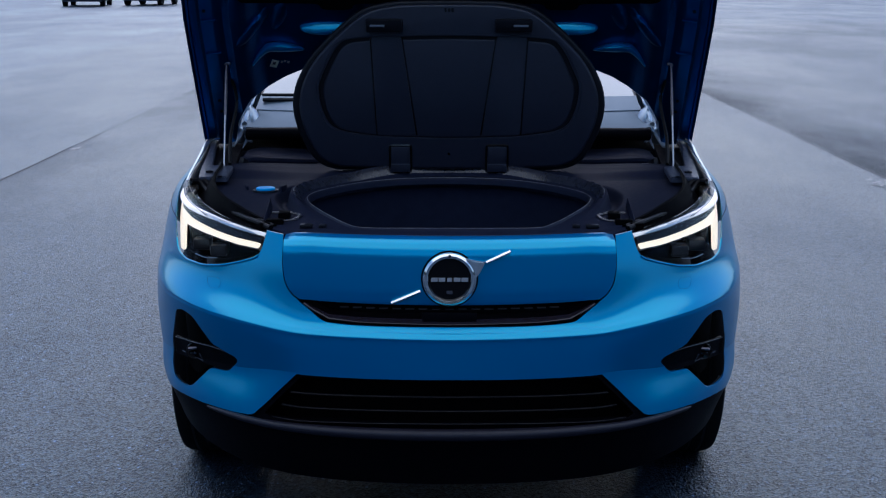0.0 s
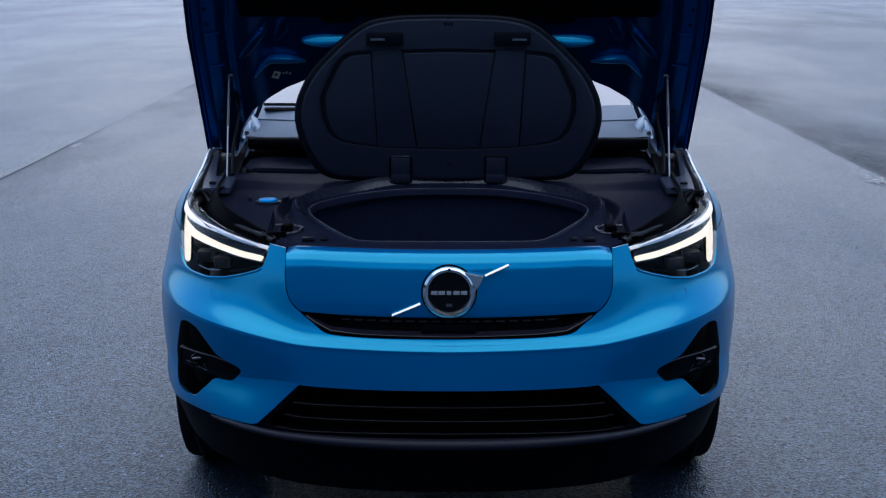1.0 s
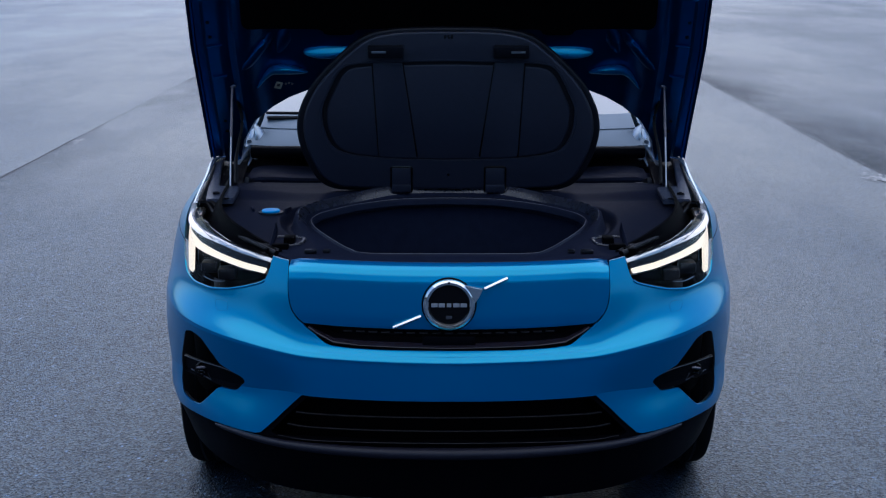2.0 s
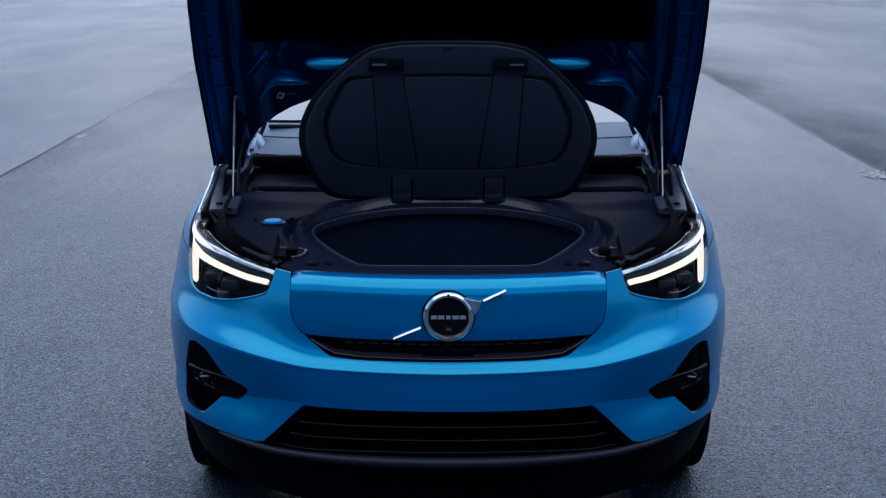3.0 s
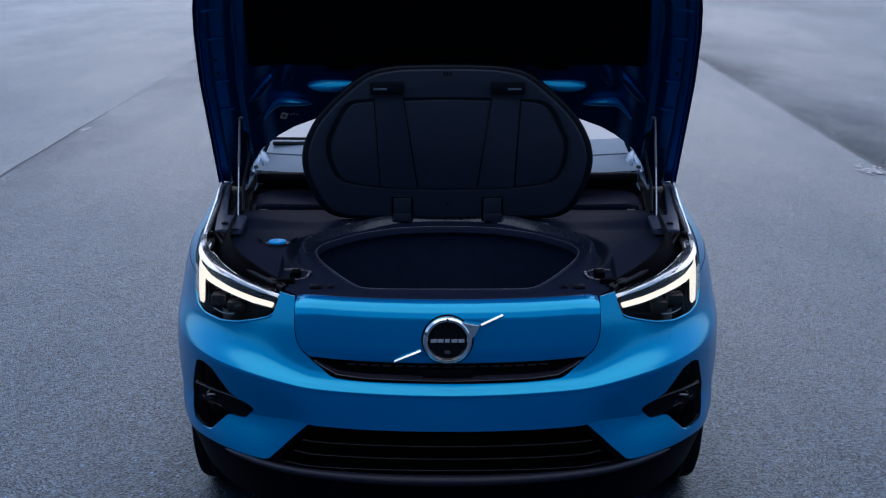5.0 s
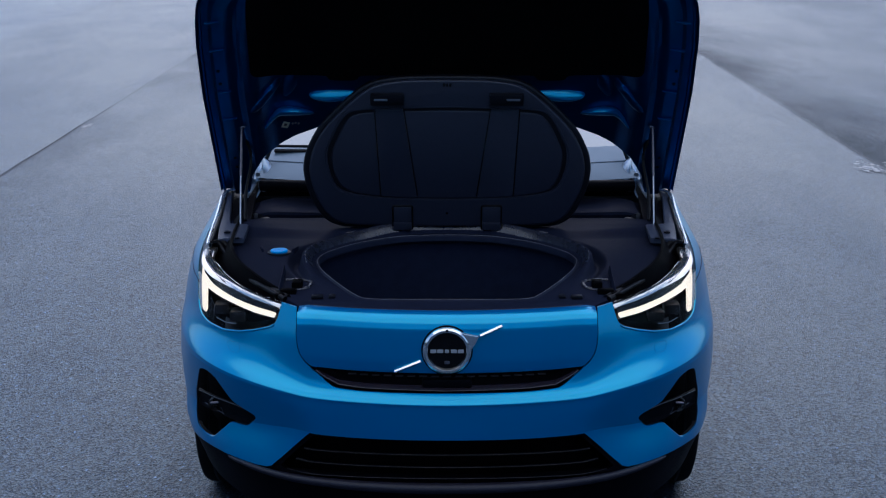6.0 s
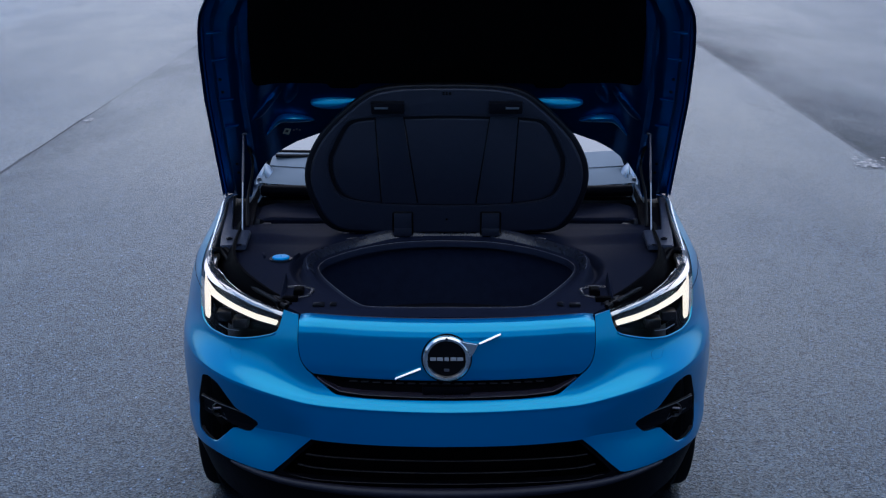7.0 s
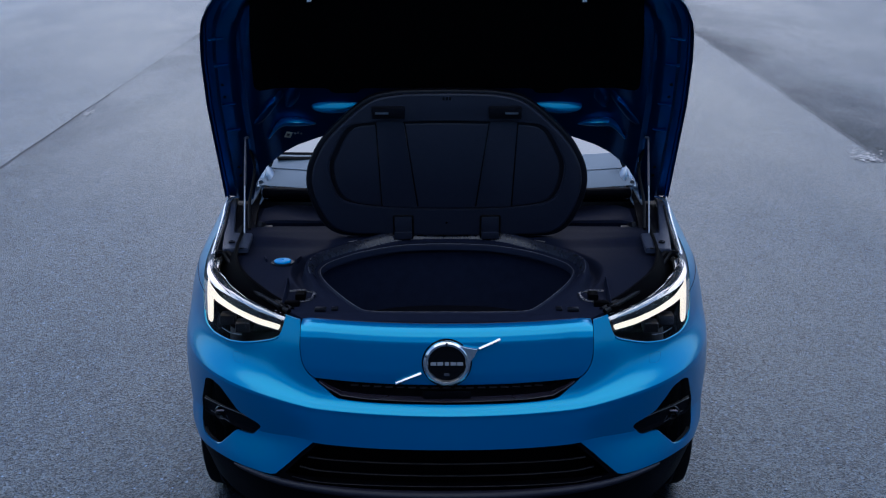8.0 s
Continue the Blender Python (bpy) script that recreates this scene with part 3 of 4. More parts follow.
            rows[-1].append((x, y + d + 0.012 * corner * smooth(0.3, 0.8, u) + 0.010 * turn, z - 0.004 * corner - 0.009 * turn))
    return rows


PANEL_KEEP = [(x - 0.0050, z + 0.001) for x, z in PANEL_SIDE[:-4]] + [(0.4560, 0.868), (0.4545, 0.95)]
PANEL_KEEP = [(0.30, 0.706), (0.2, 0.705), (0.0, 0.704), (-0.2, 0.705), (-0.30, 0.706)] + [(-x, z) for x, z in PANEL_KEEP] + PANEL_KEEP[::-1]
panel = carve(slab(panel_rows(), lambda p, i, j: p + Vector((0, 0.022 * (1 - smooth(0.35, 0.7, i / 40)), -0.016 * smooth(0.3, 0.6, i / 40)))), "INTERSECT", prism(PANEL_KEEP, "y", -0.4, 0.6))
front_panel = part("front_panel", panel, PAINT, CAR, "smooth closed blue panel in place of a grille")


def panel_y(x, z):
    y = -0.055 + 0.30 * x * x + 0.9 * (1 - (1 - (abs(x) / HALF) ** 4) ** 0.25)
    return y + float(np.interp(z, [p[0] for p in PROFILE[:8]], [p[1] for p in PROFILE[:8]]))


slot = shell(0.10, 0.01, 0.62, 5.0, 9.6, 14, 40)
grille_slot = part("grille_slot", slot, CLADDING, CAR, "gloss black air slot below the front panel")
sl = []
for k in range(81):
    x = -0.40 + 0.80 * k / 80
    z = float(np.interp(abs(x), [0, 0.25, 0.33, 0.375, 0.41], [0.653, 0.656, 0.662, 0.684, 0.706]))
    yy = panel_y(x, 0.72)
    fade = 1 - (abs(x) / 0.41) ** 6
    sl.append([(x, yy + 0.06, z + 0.003 + 0.010 * fade), (x, yy + 0.012, z + 0.001 + 0.008 * fade), (x, yy - 0.002 - 0.004 * fade, z - 0.002), (x, yy + 0.02, z - 0.010)])
tray, _ = grid([r[1:] for r in sl])
part("slot_floor", grid([r[:2] for r in sl])[0], CLADDING, grille_slot)
part("slot_trim", tray, SLOTGLOSS, grille_slot, "black trim along the slot")
part("slot_lip", tube([Vector(r[2]) + Vector((0, 0, 0.001)) for r in sl], lambda u: 0.0016 + 0.0020 * smooth(0.55, 0.85, abs(2 * u - 1)), 6), SLOTGLOSS, grille_slot, "thin glossy lip along the slot's lower edge")
for k in range(17):
    x = (k - 8) * 0.036
    part("fin", boxes([((x, panel_y(x, 0.72) + 0.014, 0.6915), (0.024, 0.008, 0.0028))]), DULLEDGE, grille_slot)
part("radar_cover", boxes([((0, panel_y(0, 0.7) + 0.010, 0.672), (0.15, 0.03, 0.026))], 0.006), CLADDING, grille_slot)

# emblem: a ring with an arrow, a diagonal bar and a dark disc
EZ = 0.7785
ey = panel_y(0, EZ)
emblem = part("emblem", revolve([(0.0735, ey + 0.012), (0.0745, ey - 0.002), (0.072, ey - 0.010), (0.066, ey - 0.0145), (0.0595, ey - 0.0135), (0.0555, ey - 0.007), (0.055, ey + 0.012)], (0, 0, EZ), "y", 72), CHROME, CAR, "chrome ring emblem with a diagonal bar")
# Solid black ring stands in for the shadow outlining the emblem.
part("ring_shade", revolve([(0.0775, ey + 0.014), (0.0775, ey + 0.001), (0.073, ey + 0.001), (0.073, ey + 0.014)], (0, 0, EZ), "y", 60), CLADDING, emblem, "black ring painting the shadow round the emblem")
part("disc", revolve([(0.0555, ey + 0.004), (0.0555, ey - 0.004), (0.001, ey - 0.004), (0.001, ey + 0.004)], (0, 0, EZ), "y", 48), DARKGLASS, emblem, "round gloss black disc")
tip = prism([(0.036, 0.062), (0.060, 0.055), (0.082, 0.051), (0.097, 0.049), (0.092, 0.040), (0.084, 0.022), (0.072, 0.006), (0.060, 0.030)], "y", ey - 0.012, ey + 0.006)
bmesh.ops.bevel(tip, geom=[e for e in tip.edges if abs(e.verts[0].co.y - e.verts[1].co.y) < 1e-6 and e.verts[0].co.y < ey], offset=0.003, segments=2, affect="EDGES")
bmesh.ops.translate(tip, vec=(0, 0, EZ), verts=tip.verts)
part("arrow", tip, CHROME, emblem)
for a, b in (((0.099, 0.045), (0.165, 0.0755)), ((-0.078, -0.033), (-0.158, -0.068))):
    ln = math.hypot(b[0] - a[0], b[1] - a[1])
    bx = boxes([(((a[0] + b[0]) / 2, panel_y(a[0], EZ) - 0.004 + 0.3 * 0.008, EZ + (a[1] + b[1]) / 2), (ln, 0.0075, 0.0075), (42, -math.degrees(math.atan2(b[1] - a[1], b[0] - a[0])), 3 if a[0] > 0 else -3))], 0.002)
    part("bar", bx, CHROME, emblem, "bright silver diagonal bar")
for k, w in enumerate((0.018, 0.018, 0.013, 0.018, 0.018)):
    part("print_mark", boxes([((-0.041 + 0.0205 * k, ey - 0.0045, EZ - 0.001), (w, 0.002, 0.011))], 0.0008), GREY, emblem)
part("camera_lens", boxes([((0.0, ey - 0.0045, EZ - 0.036), (0.016, 0.004, 0.009))], 0.001), EDGE, emblem)
part("ring_camera", revolve([(0.004, ey - 0.0155), (0.004, ey - 0.010), (0.0005, ey - 0.010), (0.0005, ey - 0.0155)], (0, 0, EZ + 0.0655), "y", 12), GLOSS, emblem)
for sx in (-1, 1):
    q = rounded([(sx * 0.652, 0.709), (sx * 0.690, 0.707), (sx * 0.697, 0.735), (sx * 0.652, 0.737)], 0.012, 4)
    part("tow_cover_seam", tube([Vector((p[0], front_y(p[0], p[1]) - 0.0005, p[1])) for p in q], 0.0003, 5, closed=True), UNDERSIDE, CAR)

for sx in (-1, 1):
    line = []
    for k in range(24):
        p = skin(1.10 + 0.62 * k / 23, 9.0 - 0.35 * k / 23, -0.0004)
        line.append(Vector((sx * p.x, p.y, p.z)))
    part("bumper_seam", tube(line, 0.0012, 5), CLADDING, CAR, "thin dark seam between bumper and wing")

# ---- headlights and fog lights ----
# Dark shell added behind the bumper so that no light leaks through.
core = shell(0.15, 0.01, 1.35, 0.3, 9.0, 22, 60)
part("bumper_light_block", core, SATIN, CAR, "black shell added behind the bumper to block stray light")
GUIDE = [(0.821, 0.904), (0.809, 0.788), (0.805, 0.777), (0.787, 0.777), (0.788, 0.854), (0.679, 0.842), (0.600, 0.831), (0.537, 0.827), (0.531, 0.840), (0.601, 0.846), (0.680, 0.857), (0.757, 0.871), (0.803, 0.890)]
BROW_LOW = [(0.518, 0.152, 0.866), (0.560, 0.182, 0.871), (0.606, 0.218, 0.877), (0.641, 0.252, 0.882), (0.676, 0.291, 0.888), (0.712, 0.330, 0.893), (0.747, 0.368, 0.900), (0.778, 0.412, 0.908), (0.806, 0.478, 0.918), (0.819, 0.540, 0.926), (0.824, 0.610, 0.934)]
BROW_HIGH = [(0.512, 0.156, 0.875), (0.562, 0.203, 0.881), (0.610, 0.250, 0.888), (0.648, 0.295, 0.894), (0.680, 0.336, 0.899), (0.712, 0.386, 0.904), (0.740, 0.435, 0.909), (0.764, 0.498, 0.915), (0.784, 0.573, 0.921), (0.787, 0.622, 0.926), (0.786, 0.686, 0.934)]
SEAL = [(0.504, 0.190, 0.883), (0.535, 0.229, 0.887), (0.571, 0.279, 0.891), (0.606, 0.328, 0.8945), (0.638, 0.375, 0.898), (0.664, 0.415, 0.901), (0.686, 0.456, 0.904), (0.709, 0.505, 0.908), (0.728, 0.557, 0.912), (0.757, 0.645, 0.925), (0.784, 0.681, 0.946), (0.806, 0.672, 0.949)]
BAR = [(0.824, 0.517), (0.682, 0.532), (0.607, 0.518), (0.600, 0.504), (0.631, 0.470), (0.692, 0.465), (0.760, 0.466), (0.830, 0.460)]


def headlight(sx):
    """A lamp unit: black housing, white light guide, projector, silver brow for reflected sky, and clear lens."""
    def put(bm):
        return bm if sx > 0 else flip(bm)

    def piece(drop, thick, outline, v0=6.5, v1=TOP, nv=44, ns=90):
        return put(carve(shell(drop, thick, 1.75, v0, v1, nv, ns, both=False), "INTERSECT", prism(outline, "y", -0.3, 1.0)))
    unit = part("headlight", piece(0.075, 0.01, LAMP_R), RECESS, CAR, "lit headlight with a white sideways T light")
    part("light_guide", piece(0.016, 0.012, rounded(GUIDE, 0.004, 2)), LAMP, unit, "glowing warm white light guide")
    part("guide_frame", piece(0.026, 0.02, [(x + (0.006 if x > 0.7 else -0.006) * (1 if x > 0.79 or x < 0.6 else 0), z + (0.006 if i > 7 else -0.006)) for i, (x, z) in enumerate(GUIDE)]), GLOSS, unit, "gloss black frame round the light guide")
    # silver strip for the lens top's sky reflection, rolling over to the black channel
    low = spline(BROW_LOW, 40)
    high = spline(BROW_HIGH, 40)
    rows = []
    for k in range(9):
        u = k / 8
        rows.append([(p + (q - p) * u + Vector((0.25, -0.55, 0.8)) * 0.006 * math.sin(math.pi * u) * smooth(0, 0.15, i / 39)) for i, (p, q) in enumerate(zip(low, high))])
    part("brow", put(slab(rows, lambda p, i, j: p + Vector((-0.003, 0.006, -0.006)))), BROWREFLECTION, unit, "silver strip painting the sky reflection over the lamp's top")
    band = [(p.x, p.z + 0.004) for p in spline(BROW_LOW, 16)]
    part("dark_band", piece(0.006, 0.006, band + [(0.800, 0.894), (0.757, 0.878), (0.680, 0.864), (0.601, 0.853), (0.529, 0.847)]), DARKGLASS, unit, "gloss black band above the light guide")
    dip = [(p + q) / 2 + Vector((0, 0.01, -0.075)) for p, q in zip(high, spline(SEAL, 40))]
    chan = [[p + Vector((-0.001, 0.004, -0.006)) for p in high], [p + Vector((0, 0.01, -0.04)) for p in high], dip, [p + Vector((0.004, -0.006, -0.035)) for p in spline(SEAL, 40)], [p + Vector((0.002, -0.003, -0.008)) for p in spline(SEAL, 40)]]
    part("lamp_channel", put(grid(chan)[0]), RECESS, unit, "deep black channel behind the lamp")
    lens_at = [(0.725, 0.809), (0.665, 0.803)]
    for x, z in lens_at:
        y = front_y(x, z) + 0.042
        b = boxes([((x, y + 0.02, z), (0.05, 0.06, 0.034))], 0.008)
        part("projector", put(b), SATIN, unit, "dark projector block")
    line = [Vector((x, front_y(x, 0.79) + 0.022, 0.788 - 0.01 * math.sin((x - 0.66) * 30))) for x in [0.668 + 0.075 * k / 12 for k in range(13)]]
    part("reflector_edge", put(tube(line, 0.0014, 6)), STEEL, unit)
    rim = LAMP_R[:next(i for i, p in enumerate(LAMP_R) if p[1] > 0.9)]
    edge = [Vector((x, front_y(x, z) - 0.001, z)) for x, z in rim if z < 0.815]
    part("lamp_edge", put(tube(edge, 0.0034, 8)), PAINT, unit, "pale blue rolled edge under the lamp")
    cover = part("lens_cover", piece(0.002, 0.003, HEADLIGHT[:12] + [(0.775, 1.05), (0.765, 0.955), (0.72, 0.926), (0.66, 0.906), (0.60, 0.893), (0.513, 0.882), (0.519, 0.850)], 7.5, TOP), LENS, unit, "clear curved lens")
    cover.visible_shadow = False


def fog_light(sx):
    def put(bm):
        return bm if sx > 0 else flip(bm)

    def piece(drop, thick, outline, v0=0.8, v1=8.2):
        return put(carve(shell(drop, thick, 1.6, v0, v1, 60, 90, both=False), "INTERSECT", prism(outline, "y", -0.3, 0.8)))
    unit = part("fog_light", piece(0.08, 0.01, FOG_R), RECESS, CAR, "black fog lamp recess with a cross bar")
    part("cross_bar", piece(0.010, 0.009, rounded(BAR, 0.010, 3)), CLADDING, unit, "gloss black cross bar")
    top = [Vector((x, front_y(x, z) + 0.010, z)) for x, z in ((0.603, 0.517), (0.64, 0.526), (0.682, 0.532), (0.75, 0.526), (0.82, 0.517))]
    part("bar_edge", put(tube(top, 0.0014, 6)), EDGE, unit, "thin pale edge of the cross bar")
    y = front_y(0.752, 0.49)
    bowl = revolve([(0.023, 0.0), (0.024, 0.014), (0.012, 0.026), (0.002, 0.028), (0.002, 0.024), (0.011, 0.022), (0.021, 0.012)], (0.752, y + 0.006, 0.495), "y", 28)
    part("reflector", put(bowl), STEEL, unit, "small bright reflector bowl")
    dome = revolve([(0.021, 0.006), (0.017, -0.001), (0.010, -0.006), (0.001, -0.008), (0.001, -0.005), (0.010, -0.003), (0.016, 0.002), (0.019, 0.006)], (0.752, y + 0.006, 0.495), "y", 28)
    part("lamp", put(dome), LENS, unit, "small clear fog lamp").visible_shadow = False
    # Small tilted plate added to stand in for a glint on the fog lamp.
    part("lamp_glint", put(boxes([((0.752, y - 0.002, 0.505), (0.032, 0.012, 0.007), (-38, 6, 0))], 0.003)), TUBESTEEL, unit, "small tilted plate added as the fog lamp's glint")
    part("bulb_shield", put(boxes([((0.752, y + 0.014, 0.488), (0.030, 0.012, 0.010))], 0.003)), GLOSS, unit)
    part("lamp_rim", put(tube([Vector((x, front_y(x, z) + 0.012, z)) for x, z in ((0.797, 0.480), (0.765, 0.476), (0.722, 0.472), (0.733, 0.492))], 0.0014, 6)), EDGE, unit)


for sx in (-1, 1):
    headlight(sx)
    fog_light(sx)

# ---- under the bonnet: pan, cover, storage tub ----
TUB = [(0, 0.864), (0.10, 0.857), (0.185, 0.838), (0.304, 0.773), (0.398, 0.678), (0.429, 0.617), (0.434, 0.557), (0.411, 0.469), (0.355, 0.346), (0.293, 0.234), (0.245, 0.190), (0.12, 0.182)]
TUB = TUB + [(0, 0.182)] + [(-x, y) for x, y in TUB[:0:-1]]
TUB_C = closed_spline([(x, y, 0) for x, y in TUB], 144)
TUB_XY = np.array([p[:2] for p in closed_spline([(x, y, 0) for x, y in TUB], 1600)])
DECK = [(0.0, 0.128), (0.447, 0.140), (0.500, 0.190), (0.532, 0.229), (0.568, 0.279), (0.635, 0.375), (0.683, 0.456), (0.725, 0.557), (0.752, 0.645), (0.780, 0.700), (0.800, 0.742), (0.805, 0.95), (0.83, 1.15), (0.85, 1.35), (0.85, 1.46), (0.0, 1.46)]
DECK = DECK + [(-x, y) for x, y in DECK[::-1] if x > 0]


def deck_z(x, y):
    z = 0.876 + 0.072 * (y - 0.13) + 0.012 * smooth(0.45, 0.70, abs(x)) * smooth(0.4, 0.7, y)
    d = float(np.hypot(TUB_XY[:, 0] - x, TUB_XY[:, 1] - y).min())
    back = smooth(0.28, 0.62, y)
    z += (0.030 * smooth(0.008, 0.040, d) - 0.022 * smooth(0.048, 0.064, d) - 0.030 * smooth(0.050, 0.066, d) * (1 - smooth(0.072, 0.104, d)) - 0.008 * smooth(0.08, 0.30, d) * (1 - smooth(0.80, 0.88, y))) * back
    z += 0.010 * smooth(0.80, 0.88, y)
    lip = 1.09 - 0.19 * x * x
    z += -0.004 * smooth(lip - 0.10, lip - 0.02, y) - 0.07 * smooth(lip - 0.006, lip + 0.020, y)
    z -= 0.008 * (1 - smooth(0.13, 0.18, y))
    return z


rows = [[(x, y, deck_z(x, y)) for x in np.linspace(-0.87, 0.87, 300)] for y in np.linspace(0.10, 1.48, 250)]
deck = slab(rows, lambda p, i, j: p - Vector((0, 0, 0.025)))
deck = carve(deck, "INTERSECT", prism(DECK, "z", 0.5, 1.3))
deck = carve(deck, "DIFFERENCE", prism([p[:2] for p in TUB_C], "z", 0.5, 1.3))
cover = part("bay_cover", deck, PLASTIC, CAR, "black grained plastic cover over the front bay")
shelf = []
for k in range(61):
    x = -0.705 + 1.41 * k / 60
    y0 = 1.145 - 0.19 * x * x
    z0 = 0.965 + 0.012 * smooth(0.45, 0.70, abs(x))
    end = 0.010 * smooth(0.66, 0.705, abs(x))
    shelf.append([(x, y0 + b, z0 + c - end) for b, c in ((0.012, -0.032), (0.003, -0.026), (-0.002, -0.012), (0.003, -0.003), (0.012, 0.0), (0.060, 0.003), (0.16, 0.008), (0.195, 0.010), (0.205, 0.004), (0.205, -0.05))])
part("rear_shelf", grid(shelf)[0], PLASTIC, cover, "raised dark shelf at the back of the cover")
for sx in (-1, 1):
    y0 = 1.145 - 0.19 * 0.49
    part("shelf_bracket", boxes([((sx * 0.690, y0 - 0.020, 0.958), (0.016, 0.060, 0.030), (-18, 0, sx * 12)), ((sx * 0.668, y0 - 0.012, 0.950), (0.034, 0.030, 0.016))], 0.004), SATIN, cover, "small moulded bracket at the shelf's end")
pan = [(x * 1.02, y * 0.97 + 0.05, 0.0) for x, y in DECK]
part("bay_pan", prism([p[:2] for p in pan], "z", 0.46, 0.50), SATIN, CAR, "black pan under the front bay cover")

rings = []
for grow, dz in ((0.010, -0.012), (0.006, 0.001), (0.003, 0.0045), (0.0, 0.005), (-0.003, 0.003), (-0.005, -0.004), (-0.007, -0.016), (-0.003, -0.020), (0.019, -0.028), (0.022, -0.036), (-0.014, -0.355), (-0.04, -0.370), (-0.20, -0.372)):
    ring = []
    for i, p in enumerate(TUB_C):
        a, b = TUB_C[i - 1], TUB_C[(i + 1) % len(TUB_C)]
        t = (b - a).normalized()
        nrm = Vector((-t.y, t.x, 0))
        zz = 0.876 + 0.072 * (p.y - 0.13)
        q = p + nrm * grow
        ring.append((q.x, q.y, zz + dz))
    rings.append(ring)
tub_bm, tub_v = grid(rings, loop=True)
tub_bm.faces.new(tub_v[-1])
tub = part("storage_tub", tub_bm, TUBPLASTIC, CAR, "deep black plastic storage tub with rounded rim", sharp=50)
# Paler bead paints the highlight that runs along the tub's rim.
bead = [Vector((p.x, p.y, 0.876 + 0.072 * (p.y - 0.13) + 0.0045)) for p in TUB_C]
part("rim_highlight", tube(bead, 0.0013, 6, closed=True), RIMLINE, tub, "thin pale bead painting the highlight round the rim")
# Glossier copy of the cover's plastic, laid on to add the shoulder's highlight.
shoulder = []
for i in range(0, 1600, 10):
    p, q = Vector(TUB_XY[i - 1]), Vector(TUB_XY[(i + 1) % 1600])
    t = (q - p).normalized()
    c = Vector(TUB_XY[i])
    if c.y > 0.50:
        shoulder.append((c.x, [c + Vector((-t.y, t.x)) * d for d in (0.016, 0.022, 0.028, 0.034, 0.040, 0.045)]))
shoulder.sort(key=lambda w: math.atan2(w[0], w[1][0].y - 0.5))
part("moulded_shoulder", grid([[(q.x, q.y, deck_z(q.x, q.y) + 0.0015 - 0.003 * (k in (0, 5))) for k, q in enumerate(w[1])] for w in shoulder])[0], SHEEN, cover, "glossier strip adding the sheen on the tub's raised shoulder")
for sx in (-1, 1):
    edge = [Vector((sx * p.x, p.y, p.z)) for p in spline(SEAL, 60)]
    seal = part("bonnet_seal", tube(edge, 0.0085, 10), SEALRUBBER, CAR, "shiny black rubber bonnet seal along the cover")
    base = [[p + Vector((-sx * a, 0.5 * a, b)) for a, b in ((0.0, 0.0), (0.006, 0.005), (0.012, 0.003), (0.018, 0.006), (0.024, 0.004), (0.028, -0.004))] for p in edge[2:-4]]
    part("seal_base", grid(base)[0], SEALRUBBER, seal, "ribbed foot of the seal")
    ridge = spline([(sx * x, y, z) for x, y, z in ((0.806, 0.66, 0.955), (0.808, 0.76, 0.968), (0.814, 0.90, 0.979), (0.824, 1.06, 0.989), (0.834, 1.20, 0.998))], 24)
    part("wing_seal", tube(ridge, 0.005, 6), RUBBER, CAR, "black seal strip along the wing")
    # Painted highlight along the wing's top, laid on as a separate strip.
    highlight_path = spline([(sx * x, y, z) for x, y, z in ((0.816, 0.640, 0.954), (0.820, 0.734, 0.967), (0.827, 0.890, 0.980), (0.835, 1.048, 0.991), (0.844, 1.198, 1.002), (0.836, 1.276, 1.009), (0.802, 1.303, 1.012))], 40)
    part("wing_highlight", tube(highlight_path, lambda u: 0.004 + 0.005 * smooth(0.2, 0.7, u), 8, flat=0.5), WINGHIGHLIGHT, CAR, "pale strip standing in for the highlight on the wing's paint")
    plan = [(0.866, 1.400), (0.824, 1.400), (0.810, 1.200), (0.772, 0.880), (0.703, 0.872), (0.700, 0.702), (0.788, 0.694), (0.812, 0.900), (0.841, 1.200)]
    plate_bm = prism(rounded([(sx * x, y) for x, y in plan], 0.008, 3), "z", 0.945, 0.962)
    top_rim = [e for e in plate_bm.edges if e.verts[0].co.z > 0.96 and e.verts[1].co.z > 0.96]
    bmesh.ops.bevel(plate_bm, geom=top_rim, offset=0.003, segments=2, affect="EDGES")
    for v in plate_bm.verts:
        v.co.z += 0.075 * (v.co.y - 0.75)
    box_part = part("side_cover", plate_bm, COVERPLASTIC, CAR, "dark plastic side cover along the wing")
    # Flat black plate paints the shade of the hollow round the strut's foot.
    shade_plate = prism([(sx * x, y) for x, y in ((0.785, 0.885), (0.704, 0.885), (0.735, 1.34), (0.840, 1.34))], "z", 0.930, 0.944)
    for v in shade_plate.verts:
        v.co.z += 0.075 * (v.co.y - 0.75)
    part("strut_shade_plate", shade_plate, CLADDING, CAR, "flat black plate painting the shaded hollow at the strut's foot")
    part("clip", revolve([(0.012, 0.0), (0.012, 0.006), (0.007, 0.006), (0.007, 0.0)], (sx * 0.765, 0.765, 0.9635), "z", 16), SATIN, box_part)
    part("clip", revolve([(0.008, 0.0), (0.008, 0.004), (0.001, 0.004), (0.001, 0.0)], (sx * 0.722, 0.700, 0.9585), "z", 12), SATIN, box_part)
    rib = bmesh.new()
    pts = [(sx * 0.521, 0.25, deck_z(0.522, 0.25) - 0.002), (sx * 0.538, 0.25, deck_z(0.538, 0.25) - 0.002), (sx * 0.530, 0.25, deck_z(0.53, 0.25) + 0.012), (sx * 0.531, 0.43, deck_z(0.531, 0.43) + 0.034), (sx * 0.528, 0.45, deck_z(0.528, 0.45) - 0.002), (sx * 0.534, 0.45, deck_z(0.534, 0.45) - 0.002)]
    vv = [rib.verts.new(p) for p in pts]
